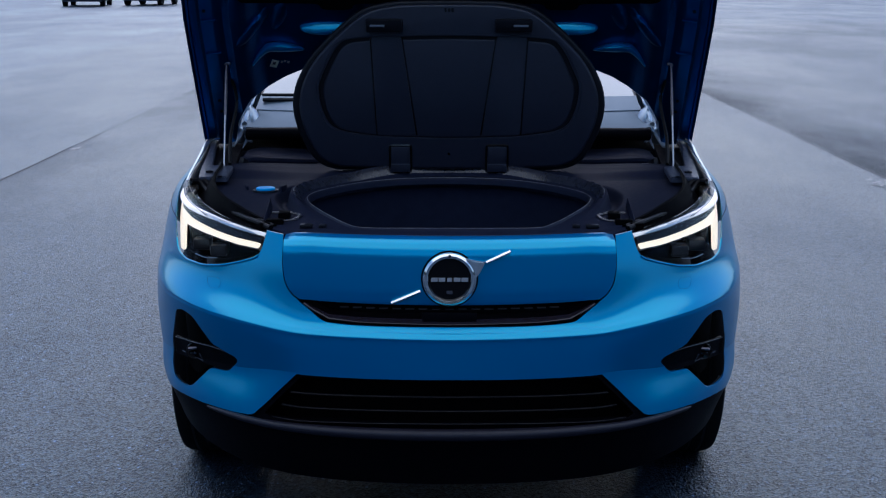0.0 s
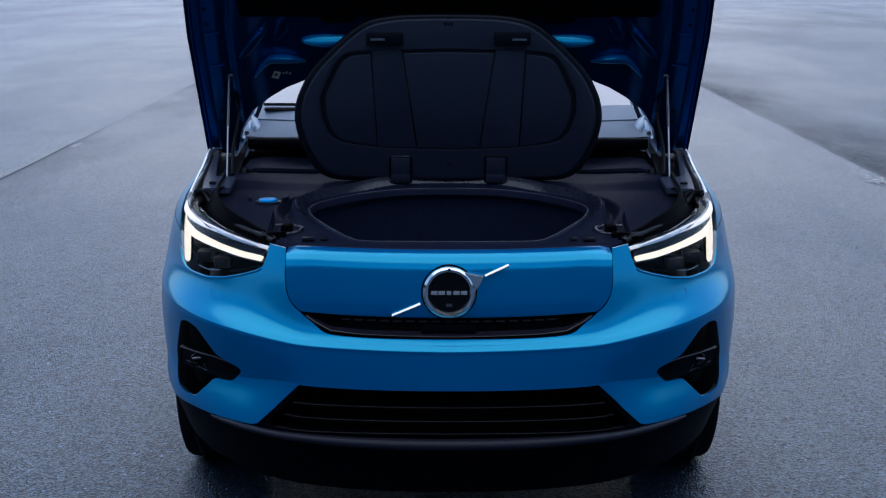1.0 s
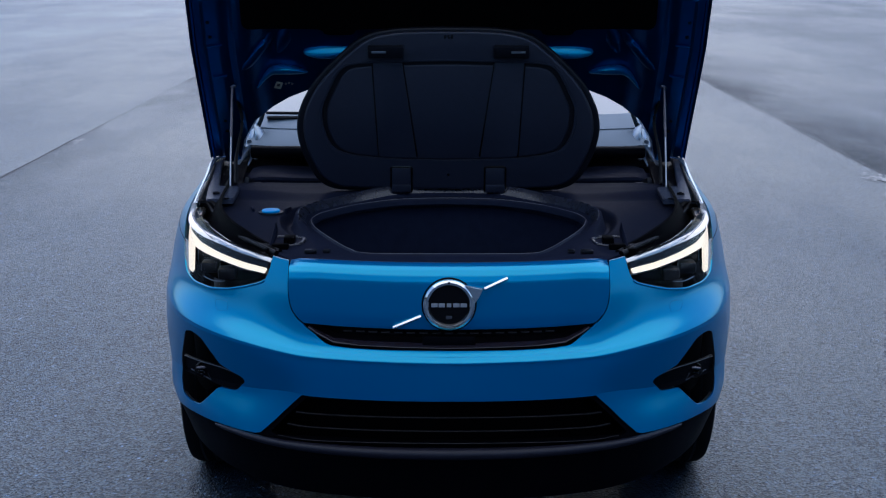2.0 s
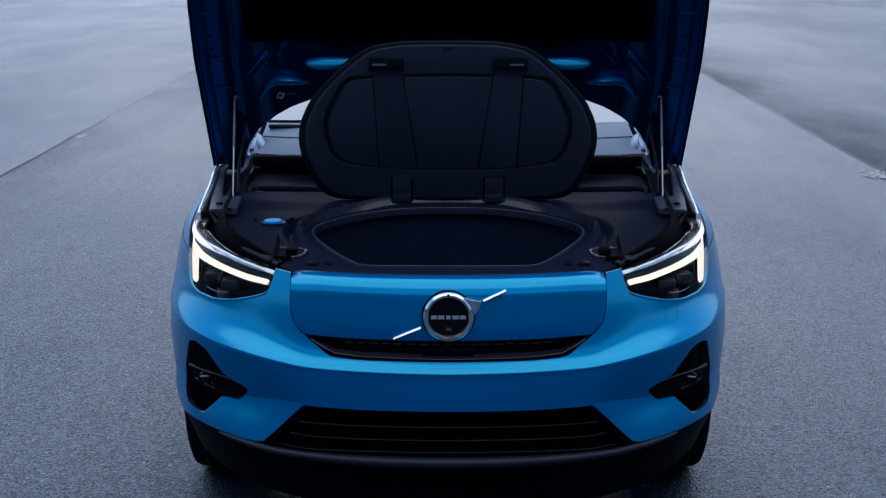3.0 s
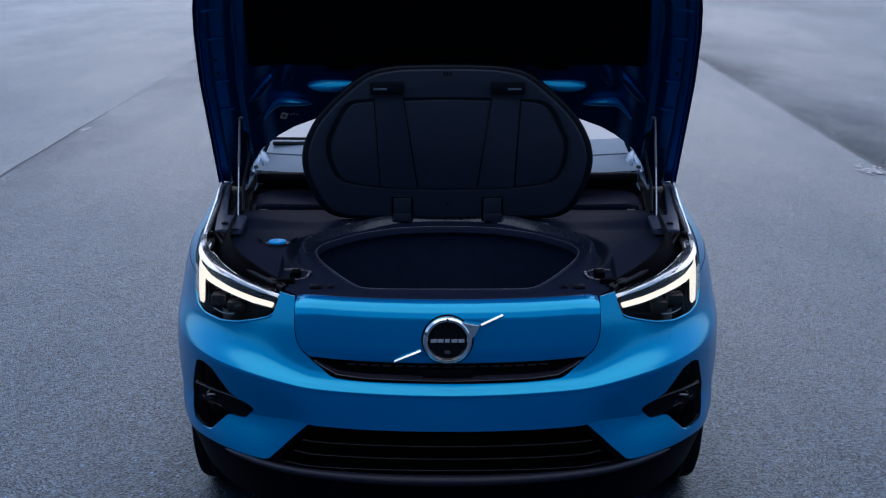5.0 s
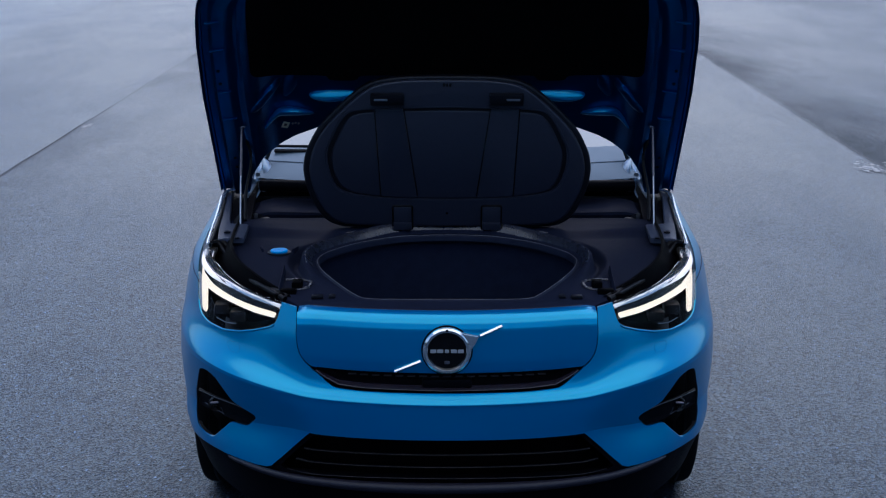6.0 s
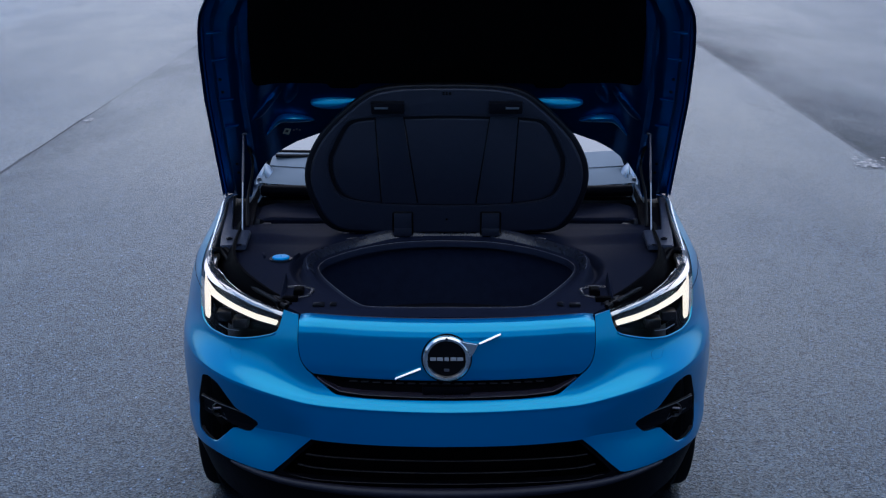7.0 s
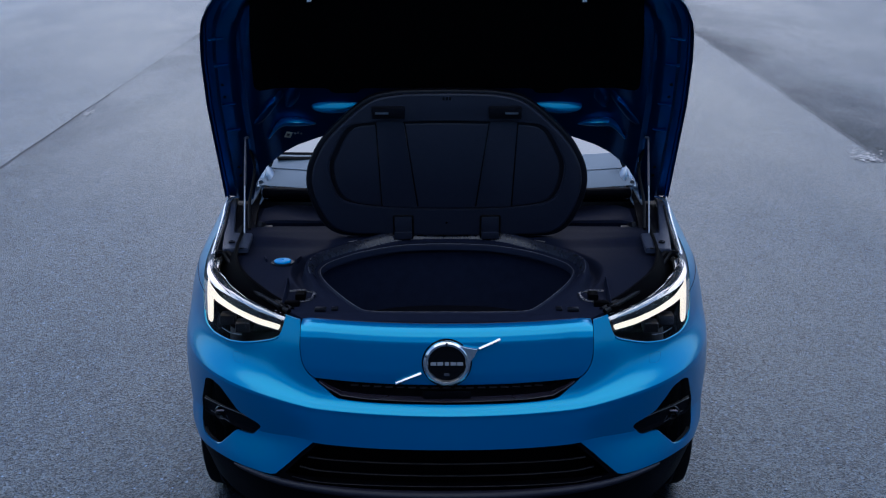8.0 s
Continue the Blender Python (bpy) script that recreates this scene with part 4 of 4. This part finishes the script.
    for q in ((0, 1, 2), (4, 3, 5), (0, 2, 3, 4), (1, 5, 3, 2), (0, 4, 5, 1)):
        rib.faces.new([vv[k] for k in q])
    part("stop_rib", rib, PLASTIC, cover, "slender black rib")
    u = spline([(sx * x, y, deck_z(x, y) + 0.002) for x, y in ((0.520, 0.375), (0.475, 0.385), (0.442, 0.375), (0.437, 0.345), (0.443, 0.305), (0.470, 0.285), (0.49, 0.283))], 40)
    part("moulded_bead", tube(u, 0.0065, 8, flat=0.6), SHEEN, cover, "pale-edged moulded loop round the latch")
    lb = boxes([((sx * 0.478, 0.315, 0.895), (0.032, 0.055, 0.03)), ((sx * 0.500, 0.255, 0.886), (0.05, 0.03, 0.026)), ((sx * 0.530, 0.235, 0.884), (0.03, 0.05, 0.02), (0, 0, 20))], 0.004)
    part("latch_block", lb, RECESS, cover, "dark latch block")
    part("clip", boxes([((sx * 0.405, 0.205, 0.887), (0.036, 0.026, 0.010))], 0.003), SATIN, cover)
    part("clip", boxes([((sx * 0.36, 0.215, 0.886), (0.02, 0.03, 0.008))], 0.003), SATIN, cover)
part("front_edge_strip", tube([Vector((x, panel_y(x, 0.874) + 0.048, 0.8815)) for x in np.linspace(-0.41, 0.41, 41)], 0.005, 8), LIDPLASTIC, CAR, "dark strip along the panel's top")

cap = part("washer_cap", revolve([(0.029, 0.0), (0.030, 0.007), (0.027, 0.010), (0.004, 0.011), (0.004, 0.0)], (-0.571, 0.638, 0.924), "z", 32), CAPBLUE, CAR, "round bright blue washer fluid cap")
part("neck", revolve([(0.042, -0.014), (0.040, 0.001), (0.020, 0.001), (0.020, -0.014)], (-0.571, 0.636, 0.926), "z", 28), SATIN, cap)
for dx in (-0.062, 0.052):
    part("moulded_bead", boxes([((-0.571 + dx, 0.665, 0.926), (0.008, 0.05, 0.02), (0, 0, 14 if dx < 0 else -14))], 0.003), PLASTIC, cap)

# ---- the tub's lid, standing open ----
LID = [(0, 1.508), (0.10, 1.507), (0.185, 1.502), (0.270, 1.482), (0.345, 1.428), (0.438, 1.335), (0.487, 1.252), (0.504, 1.185), (0.500, 1.125), (0.480, 1.062), (0.442, 0.994), (0.392, 0.962), (0.310, 0.953), (0.15, 0.949)]
RECESS = [(0, 1.396), (0.14, 1.393), (0.28, 1.388), (0.350, 1.368), (0.402, 1.277), (0.418, 1.224), (0.406, 1.150), (0.368, 1.096), (0.266, 1.074), (0.13, 1.066)]


def both_sides(half, low):
    return half + [low] + [(-x, z) for x, z in half[:0:-1]]


LID_O = [tuple(p[:2]) for p in closed_spline([(x, z, 0) for x, z in both_sides(LID, (0, 0.948))], 120)]
REC_O = [tuple(p[:2]) for p in closed_spline([(x, z, 0) for x, z in both_sides(RECESS, (0, 1.063))], 96)]


def scaled(o, k, cz=1.22):
    return [(x * k, cz + (z - cz) * k) for x, z in o]


def lid_shear(bm):
    for v in bm.verts:
        v.co.y += 0.87 + 0.17 * (1.05 - v.co.z)
    return bm


def lid_piece(outline, lo, hi, bevel=0.0):
    b = prism(outline, "y", lo, hi)
    if bevel:
        rim = [e for e in b.edges if abs(e.verts[0].co.y - lo) < 1e-6 and abs(e.verts[1].co.y - lo) < 1e-6]
        bmesh.ops.bevel(b, geom=rim, offset=bevel, segments=3, affect="EDGES", profile=0.5)
    return b


plate = lid_piece(scaled(LID_O, 0.955), -0.012, 0.012, 0.010)
plate = carve(plate, "DIFFERENCE", prism(REC_O, "y", -0.05, 0.006))
lid = part("tub_lid", lid_shear(plate), LIDPLASTIC, CAR, "open black plastic lid of the storage tub")
part("rim", lid_shear(lid_piece(LID_O, 0.002, 0.034, 0.012)), SATIN, lid, "rounded rubber-edged rim")
part("recess_floor", lid_shear(lid_piece(scaled(REC_O, 0.966, 1.10), -0.002, 0.010, 0.006)), LIDPLASTIC, lid, "sunken middle of the lid")
part("recess_bead", lid_shear(tube([Vector((x, -0.0115, z)) for x, z in scaled(REC_O, 1.018)], 0.0022, 6, closed=True, up=(0, 1, 0))), LIDPLASTIC, lid)
for sx in (-1, 1):
    strap = [(sx * 0.248, 1.392), (sx * 0.152, 1.393), (sx * 0.106, 1.068), (sx * 0.231, 1.072)]
    part("raised_band", lid_shear(lid_piece(rounded(strap, 0.008, 2), -0.007, 0.004, 0.003)), LIDPLASTIC, lid, "slightly raised vertical band")
    # Black bars laid on the lid paint the shade of grooves beside the bands.
    for x1, x0 in ((0.2495, 0.2325), (0.1505, 0.1045)):
        part("groove_shade", lid_shear(tube([Vector((sx * x1, -0.0025, 1.388)), Vector((sx * x0, -0.0025, 1.074))], 0.0035, 5, up=(0, 1, 0))), GLOSS, lid)
    hook = boxes([((sx * 0.204, -0.020, 1.428), (0.116, 0.040, 0.040), (8, 0, 0))], 0.006)
    lb = part("catch", lid_shear(hook), SATIN, lid, "black plastic catch")
    part("catch_plate", lid_shear(boxes([((sx * 0.226, -0.042, 1.427), (0.046, 0.006, 0.007))], 0.001)), STEEL, lb)
    part("hinge", lid_shear(boxes([((sx * 0.157, -0.016, 1.005), (0.062, 0.012, 0.062)), ((sx * 0.157, -0.022, 0.966), (0.064, 0.018, 0.026))], 0.003)), LIDPLASTIC, lid, "square dark hinge plate")
    fr = rounded([(sx * 0.122, 1.040), (sx * 0.192, 1.040), (sx * 0.192, 0.952), (sx * 0.122, 0.952)], 0.006, 2)
    part("hinge_frame", lid_shear(tube([Vector((x, -0.0135, z)) for x, z in fr], 0.0035, 5, closed=True, up=(0, 1, 0))), GLOSS, lid)
for k in (-1, 0, 1):
    part("slot_mark", lid_shear(boxes([((k * 0.011, -0.0125, 1.476), (0.007, 0.002, 0.011))])), GLOSS, lid)
part("hole", lid_shear(revolve([(0.004, -0.0135), (0.004, -0.011), (0.0005, -0.011), (0.0005, -0.0135)], (0, 0, 1.012), "y", 10)), GLOSS, lid)
# Beads added for the two highlights at the tub's back edge.
for sx in (-1, 1):
    part("back_bead", tube([Vector((sx * x, 0.862 + 0.02 * (0.34 - x), 0.947 - 0.010 * smooth(0.30, 0.40, x))) for x in np.linspace(0.20, 0.40, 21)], lambda u: 0.0015 + 0.0045 * math.sin(math.pi * u) ** 0.5, 8, flat=0.6), SHEEN, lid, "bead added as the highlight behind the tub")

# ---- the bonnet, standing open ----
UP = Vector((0, -0.681, 0.732))
OUT = Vector((0, 0.732, 0.681))
HINGE = Vector((0, 1.30, 1.0))
WT = (0.0, 0.35, 0.58, 0.83, 0.95, 1.02, 1.09, 1.15, 1.20, 1.235, 1.25)
WX = (0.866, 0.862, 0.859, 0.845, 0.832, 0.819, 0.790, 0.755, 0.70, 0.62, 0.50)


def bonnet_inner(x, t):
    a = abs(x) + 0.05 * smooth(0.35, 1.1, t)
    r = 0.074 * (1 - smooth(0.60, 0.705, a))
    e = float(np.interp(t, WT, WX)) - abs(x)
    r += 0.024 * (1 - smooth(0.040, 0.056, e)) + 0.012 * smooth(0.105, 0.125, e) * (1 - smooth(0.135, 0.150, e))
    return HINGE + UP * t + Vector((x, 0, 0)) + OUT * r


us = [math.sin(math.pi / 2 * (k / 60)) for k in range(-60, 61)]
rows_i = []
for k in range(81):
    t = -0.01 + 1.255 * k / 80
    w = float(np.interp(t, WT, WX))
    rows_i.append([bonnet_inner(u * w, t) for u in us])


def bonnet_out(p, i, j):
    w = rows_i[i][-1].x
    k = max(1 - (p.x / w) ** 2, 0)
    q = p - HINGE
    off = q.dot(OUT)
    return p + OUT * (0.016 + 0.098 * math.sqrt(k) - off)


ARCH = [(-0.90, 0.5), (-0.90, 0.97), (-0.80, 0.97), (-0.755, 1.00), (-0.735, 1.06), (-0.68, 1.145), (-0.62, 1.19), (-0.56, 1.225), (-0.45, 1.27), (-0.30, 1.30), (0, 1.31)]
ARCH = [(x, z + 0.016) if z > 1.02 else (x, z) for x, z in ARCH]
ARCH = ARCH + [(-x, z) for x, z in ARCH[-2::-1]]
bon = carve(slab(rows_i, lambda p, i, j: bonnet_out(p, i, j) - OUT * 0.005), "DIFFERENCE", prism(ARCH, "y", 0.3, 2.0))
bonnet = part("bonnet", bon, UNDERSIDE, CAR, "open blue bonnet, its underside darkened in colour for shade")
outer = [[bonnet_out(p, i, j) for j, p in enumerate(r)] for i, r in enumerate(rows_i)]
skin_bm = carve(slab(outer, lambda p, i, j: p - OUT * 0.0045), "DIFFERENCE", prism(ARCH, "y", 0.3, 2.0))
part("bonnet_skin", skin_bm, PAINT, bonnet, "glossy blue outer skin")


def on_bonnet(x, z, lift=0.0):
    """The point on the bonnet's underside at a height."""
    r = (bonnet_inner(x, 0) - HINGE).dot(OUT)
    t = (z - 1.0 - OUT.z * r) / UP.z
    return bonnet_inner(x, t) - OUT * lift


pad_o = rounded([(-0.675, 1.495), (-0.42, 1.492), (-0.415, 1.472), (-0.315, 1.472), (-0.31, 1.492), (0.31, 1.492), (0.315, 1.472), (0.415, 1.472), (0.42, 1.492), (0.675, 1.495), (0.66, 1.70), (0.635, 1.88), (-0.635, 1.88), (-0.66, 1.70)], 0.03, 4)
pad_rows = []
for k in range(41):
    pad_rows.append([on_bonnet(x, 1.44 + 0.46 * k / 40, 0.016) for x in np.linspace(-0.72, 0.72, 73)])
pad = carve(slab(pad_rows, lambda p, i, j: p + OUT * 0.012), "INTERSECT", prism(pad_o, "y", 0.2, 1.4))
part("insulation", pad, FELT, bonnet, "matt black insulation mat")


def bead_on(x, z, rx, ry, rz, tilt=0.0):
    b = bmesh.new()
    c = on_bonnet(x, z, 0.004)
    bmesh.ops.create_uvsphere(b, u_segments=20, v_segments=12, radius=1, matrix=Matrix.Translation(c) @ pose(0, 0, 0, 68, tilt, 0) @ Matrix.Diagonal((rx, ry, rz, 1)))
    return b


for sx in (-1, 1):
    # Brighter PAINT puts the sky highlight of these ribs into their colour.
    part("stamped_rib", bead_on(sx * 0.405, 1.420, 0.088, 0.030, 0.014, sx * 3), PAINT, bonnet, "pressed metal rib")
    arch = spline([on_bonnet(sx * x, z, 0.004) for x, z in ((0.660, 1.285), (0.632, 1.325), (0.606, 1.346), (0.570, 1.350), (0.530, 1.347), (0.485, 1.340))], 24)
    part("stamped_rib", tube(arch, lambda u: 0.005 + 0.026 * math.sin(math.pi * u ** 1.3) ** 0.8, 12, flat=0.6), PAINT, bonnet, "curved pressed metal rib")
    for line in (((0.590, 1.485), (0.615, 1.452), (0.640, 1.425), (0.672, 1.38), (0.702, 1.345)), ((0.536, 1.495), (0.550, 1.47), (0.560, 1.445), (0.580, 1.40))):
        path = spline([on_bonnet(sx * x, z, -0.011) for x, z in line], 20)
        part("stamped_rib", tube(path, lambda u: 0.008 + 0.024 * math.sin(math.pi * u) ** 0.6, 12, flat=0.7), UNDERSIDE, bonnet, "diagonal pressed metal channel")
    for z in (1.33, 1.44, 1.60, 1.70):
        p = on_bonnet(sx * 0.775, z, 0.002)
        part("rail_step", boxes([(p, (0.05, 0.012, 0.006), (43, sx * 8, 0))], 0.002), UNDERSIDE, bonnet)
    for z in (1.12, 1.16, 1.47, 1.52):
        p = on_bonnet(sx * 0.785, z, 0.0)
        hb = revolve([(0.006, -0.003), (0.006, 0.003), (0.002, 0.003), (0.002, -0.003)], (0, 0, 0), "z", 12)
        bmesh.ops.transform(hb, matrix=Matrix.Translation(p) @ pose(0, 0, 0, 43 + 90, 0, 0), verts=hb.verts)
        part("rail_hole", hb, SATIN, bonnet)
    lip_line = [on_bonnet(sx * (float(np.interp(t, WT, WX)) - 0.012), 1.0 + UP.z * t, 0.002) for t in np.linspace(0.0, 1.2, 40)]
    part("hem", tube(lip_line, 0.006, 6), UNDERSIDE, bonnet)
    strut = part("gas_strut", tube([(sx * 0.742, 1.040, 1.288), (sx * 0.738, 0.955, 1.128)], 0.0045, 12), TUBESTEEL, CAR, "thin gas strut propping the bonnet")
    part("rod", tube([(sx * 0.738, 0.955, 1.128), (sx * 0.734, 0.869, 0.955)], 0.0032, 10), STEEL, strut, "bright steel rod")
    part("ball_joint", boxes([((sx * 0.742, 1.044, 1.292), (0.026, 0.016, 0.010))], 0.003), TUBESTEEL, strut)
    arm = [(sx * 0.717, 1.385, 1.105), (sx * 0.722, 1.375, 1.078), (sx * 0.735, 1.365, 1.050), (sx * 0.752, 1.34, 1.015), (sx * 0.765, 1.28, 0.985)]
    hinge = part("bonnet_hinge", tube(spline(arm, 24), lambda u: 0.008 + 0.008 * math.sin(math.pi * u), 8, flat=0.6), HINGESHINE, CAR, "grey steel bonnet hinge")
    cover_line = spline([(sx * 0.712, 1.380, 1.124), (sx * 0.698, 1.372, 1.100), (sx * 0.687, 1.36, 1.066), (sx * 0.682, 1.345, 1.030), (sx * 0.690, 1.335, 1.004)], 24)
    part("hinge_cover", tube(cover_line, lambda u: 0.003 + 0.020 * math.sin(math.pi * (0.06 + 0.86 * u)), 10, flat=0.4), HINGESHINE, hinge, "pale curved hinge cover")
    tail_line = spline([(sx * 0.722, 1.355, 1.060), (sx * 0.720, 1.345, 1.030), (sx * 0.716, 1.335, 1.008), (sx * 0.701, 1.325, 0.998)], 16)
    part("hinge_leaf", tube(tail_line, lambda u: 0.004 + 0.008 * u * (1.2 - u) * 2, 8, flat=0.5), HINGESHINE, hinge, "twisted hinge leaf paled for its reflection")
    part("hinge_leaf", tube(spline([(sx * 0.717, 1.335, 1.010), (sx * 0.724, 1.325, 0.994), (sx * 0.733, 1.315, 0.976)], 10), lambda u: 0.008 - 0.005 * u, 8, flat=0.5), HINGESHINE, hinge)
    part("hinge_link", tube(spline([(sx * 0.696, 1.39, 1.146), (sx * 0.706, 1.385, 1.126), (sx * 0.722, 1.38, 1.106)], 12), lambda u: 0.003 + 0.006 * math.sin(math.pi * u), 8, flat=0.6), HINGESHINE, hinge)
    part("hinge_post", tube(spline([(sx * 0.676, 1.40, 1.18), (sx * 0.686, 1.395, 1.145), (sx * 0.705, 1.385, 1.10)], 12), 0.008, 8), SATIN, hinge, "black hinge post")
    part("bolt", revolve([(0.009, -0.004), (0.009, 0.006), (0.001, 0.006), (0.001, -0.004)], (sx * 0.728, 1.345, 1.06), "y", 8), STEEL, hinge)
    cable = spline([(sx * 0.728, 0.96, 0.965), (sx * 0.735, 1.05, 1.05), (sx * 0.722, 1.12, 1.16), (sx * 0.735, 1.10, 1.24)], 24)
    part("hose", tube(cable, 0.006, 8), RUBBER, CAR)
for sx in (-1, 1):
    hook = on_bonnet(sx * 0.452, 1.862, 0.02)
    part("striker", tube([hook + Vector((-0.004, 0, 0.03)), hook + Vector((-0.004, -0.02, -0.02)), hook + Vector((0.004, -0.02, -0.02)), hook + Vector((0.004, 0, 0.03))], 0.005, 8), STEEL, bonnet, "bright steel catch loop")
# label on the underside


def plate_on(x, z, w, h, lift, turn=-17):
    """A thin plate lying on the bonnet's underside."""
    c = on_bonnet(x, z, lift)
    u = (on_bonnet(x + 0.02, z, lift) - on_bonnet(x - 0.02, z, lift)).normalized()
    v = UP - u * UP.dot(u)
    v.normalize()
    m = Matrix.Translation(c) @ Matrix((u, v, u.cross(v))).transposed().to_4x4() @ pose(0, 0, 0, 0, 0, turn) @ Matrix.Diagonal((w, h, 0.0012, 1))
    bm = bmesh.new()
    bmesh.ops.create_cube(bm, size=1, matrix=m)
    return bm


sticker = part("sticker", plate_on(-0.592, 1.291, 0.024, 0.034, 0.006), LABEL, bonnet, "small pale paper label")
part("print_mark", plate_on(-0.592, 1.293, 0.010, 0.012, 0.0075), EDGE, sticker)
for k in range(3):
    part("print_mark", plate_on(-0.566 + 0.011 * k, 1.296 + 0.003 * (k % 2), 0.007, 0.010, 0.005), GREY, sticker)

# ---- cowl, windscreen, cabin ----
cw = [Vector((x, 1.185 + 0.10 * (abs(x) / 0.7) ** 2, 1.045 - 0.015 * (abs(x) / 0.7) ** 2)) for x in np.linspace(-0.71, 0.71, 41)]
part("cowl", tube(cw, 0.022, 12), CLADDING, CAR, "black rubber-edged cowl at the windscreen's foot")
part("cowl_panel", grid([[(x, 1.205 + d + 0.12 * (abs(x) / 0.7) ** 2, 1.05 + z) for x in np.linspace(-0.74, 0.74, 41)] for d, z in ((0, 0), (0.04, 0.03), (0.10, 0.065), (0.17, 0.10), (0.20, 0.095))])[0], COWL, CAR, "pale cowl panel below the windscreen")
wiper = part("wiper", tube([Vector((x, 1.405 + 0.05 * (abs(x) / 0.7) ** 2, 1.160 - 0.006 * (abs(x) / 0.7))) for x in np.linspace(-0.676, 0.22, 31)], 0.0055, 8), RUBBER, CAR, "black wiper lying along the screen")
part("wiper_arm", tube([Vector((x, 1.395 + 0.05 * (abs(x) / 0.7) ** 2, 1.143 - 0.006 * (abs(x) / 0.7))) for x in np.linspace(-0.672, 0.30, 31)], 0.0085, 8, flat=0.8), RUBBER, wiper)
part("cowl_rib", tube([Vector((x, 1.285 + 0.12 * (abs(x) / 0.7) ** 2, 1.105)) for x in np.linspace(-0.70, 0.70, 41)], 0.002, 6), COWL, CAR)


def screen_pt(u, v):
    x = u * (0.72 - 0.12 * v)
    y = 1.385 + 0.14 * u * u + v * 0.98
    z = 1.150 + v * 0.46 - 0.03 * u * u + 0.02 * math.sin(math.pi * v)
    return Vector((x, y, z))


ws = slab([[screen_pt(-1 + 2 * j / 40, i / 20) for j in range(41)] for i in range(21)], lambda p, i, j: p + Vector((0, 0.003, -0.005)))
part("windscreen", ws, SCREEN, CAR, "large raked windscreen reflecting a pale sky")
roof_rows = []
for i in range(21):
    v = i / 20
    roof_rows.append([(u * (0.60 - 0.05 * v), 2.35 + 0.16 * u * u + v * 1.75, 1.612 - 0.03 * u * u + 0.02 * math.sin(math.pi * min(v * 1.2, 1)) - 0.42 * max(v - 0.35, 0) ** 1.6) for u in [-1 + 2 * j / 30 for j in range(31)]])
part("roof", slab(roof_rows, lambda p, i, j: p - Vector((0, 0, 0.03))), GLOSS, CAR, "sloping gloss black roof")
for sx in (-1, 1):
    sill = [(sx * 0.80, 1.35, 1.0), (sx * 0.86, 1.9, 1.02), (sx * 0.86, 3.0, 1.04), (sx * 0.80, 4.2, 1.06)]
    top = [(sx * 0.73, 1.42, 1.06), (sx * 0.61, 2.45, 1.58), (sx * 0.58, 3.1, 1.60), (sx * 0.56, 4.12, 1.40)]
    lo, hi = spline(sill, 30), spline(top, 30)
    part("side_window", slab([lo, [(a + b) / 2 + Vector((sx * 0.03, 0, 0)) for a, b in zip(lo, hi)], hi], lambda p, i, j: p - Vector((sx * 0.02, 0, 0))), TINTED, CAR, "dark side glass")
    part("pillar", tube([screen_pt(sx, v) + Vector((0, 0, -0.01)) for v in np.linspace(0, 1, 12)], 0.03, 8), GLOSS, CAR)
tail = slab([[(u * 0.80, 4.2 + 0.1 * v, 0.9 + 0.17 * v) if v < 1 else (u * 0.56, 4.1, 1.41) for u in np.linspace(-1, 1, 9)] for v in (0, 0.5, 1)], lambda p, i, j: p - Vector((0, 0.03, 0)))
part("rear_glass", tail, TINTED, CAR)
# Unseen plate added to block light and deepen the shade under the nose.
part("nose_light_block", boxes([((0, 0.66, 0.24), (1.15, 0.50, 0.03))], 0.01), CLADDING, CAR, "unseen black plate added to darken the ground below the bumper")
part("floor_pan", boxes([((0, 2.3, 0.45), (1.30, 3.7, 0.50)), ((0, 3.9, 0.75), (1.5, 0.8, 0.4)), ((0, 2.4, 0.9), (1.6, 1.8, 0.1))], 0.03), SATIN, CAR, "black underbody")

# ---- wheels ----
TY = [(0.20, -0.095), (0.285, -0.105), (0.325, -0.112), (0.345, -0.104), (0.353, -0.090), (0.355, -0.06), (0.355, 0.06), (0.353, 0.090), (0.345, 0.104), (0.325, 0.112), (0.285, 0.105), (0.20, 0.095)]


def wheel(side, y):
    w = part("wheel", revolve(TY, (side * 0.768, y, WHEEL_R), "x", 72), TYRE, CAR, "black road tyre")
    rim = part("rim", revolve([(0.245, -0.09), (0.25, 0.09), (0.235, 0.09), (0.23, -0.08)], (side * 0.768, y, WHEEL_R), "x", 48), ALLOY, w)
    part("hub", revolve([(0.23, 0.03), (0.06, 0.06), (0.002, 0.06), (0.002, 0.0), (0.23, 0.0)], (side * 0.768, y, WHEEL_R), "x", 40), ALLOY, w)
    for k in range(5):
        a = 2 * math.pi * k / 5
        part("spoke", boxes([((side * 0.848, y + 0.14 * math.cos(a), WHEEL_R + 0.14 * math.sin(a)), (0.02, 0.20, 0.05), (math.degrees(a), 0, 0))], 0.006), ALLOY, w)
    for k in (-0.055, -0.018, 0.018, 0.055):
        part("tread_groove", revolve([(0.3556, k - 0.004), (0.3556, k + 0.004), (0.34, k + 0.004), (0.34, k - 0.004)], (side * 0.768, y, WHEEL_R), "x", 60), SATIN, w)


for sx in (-1, 1):
    wheel(sx, WHEEL_Y)
    wheel(sx, WHEEL_Y + 2.7)
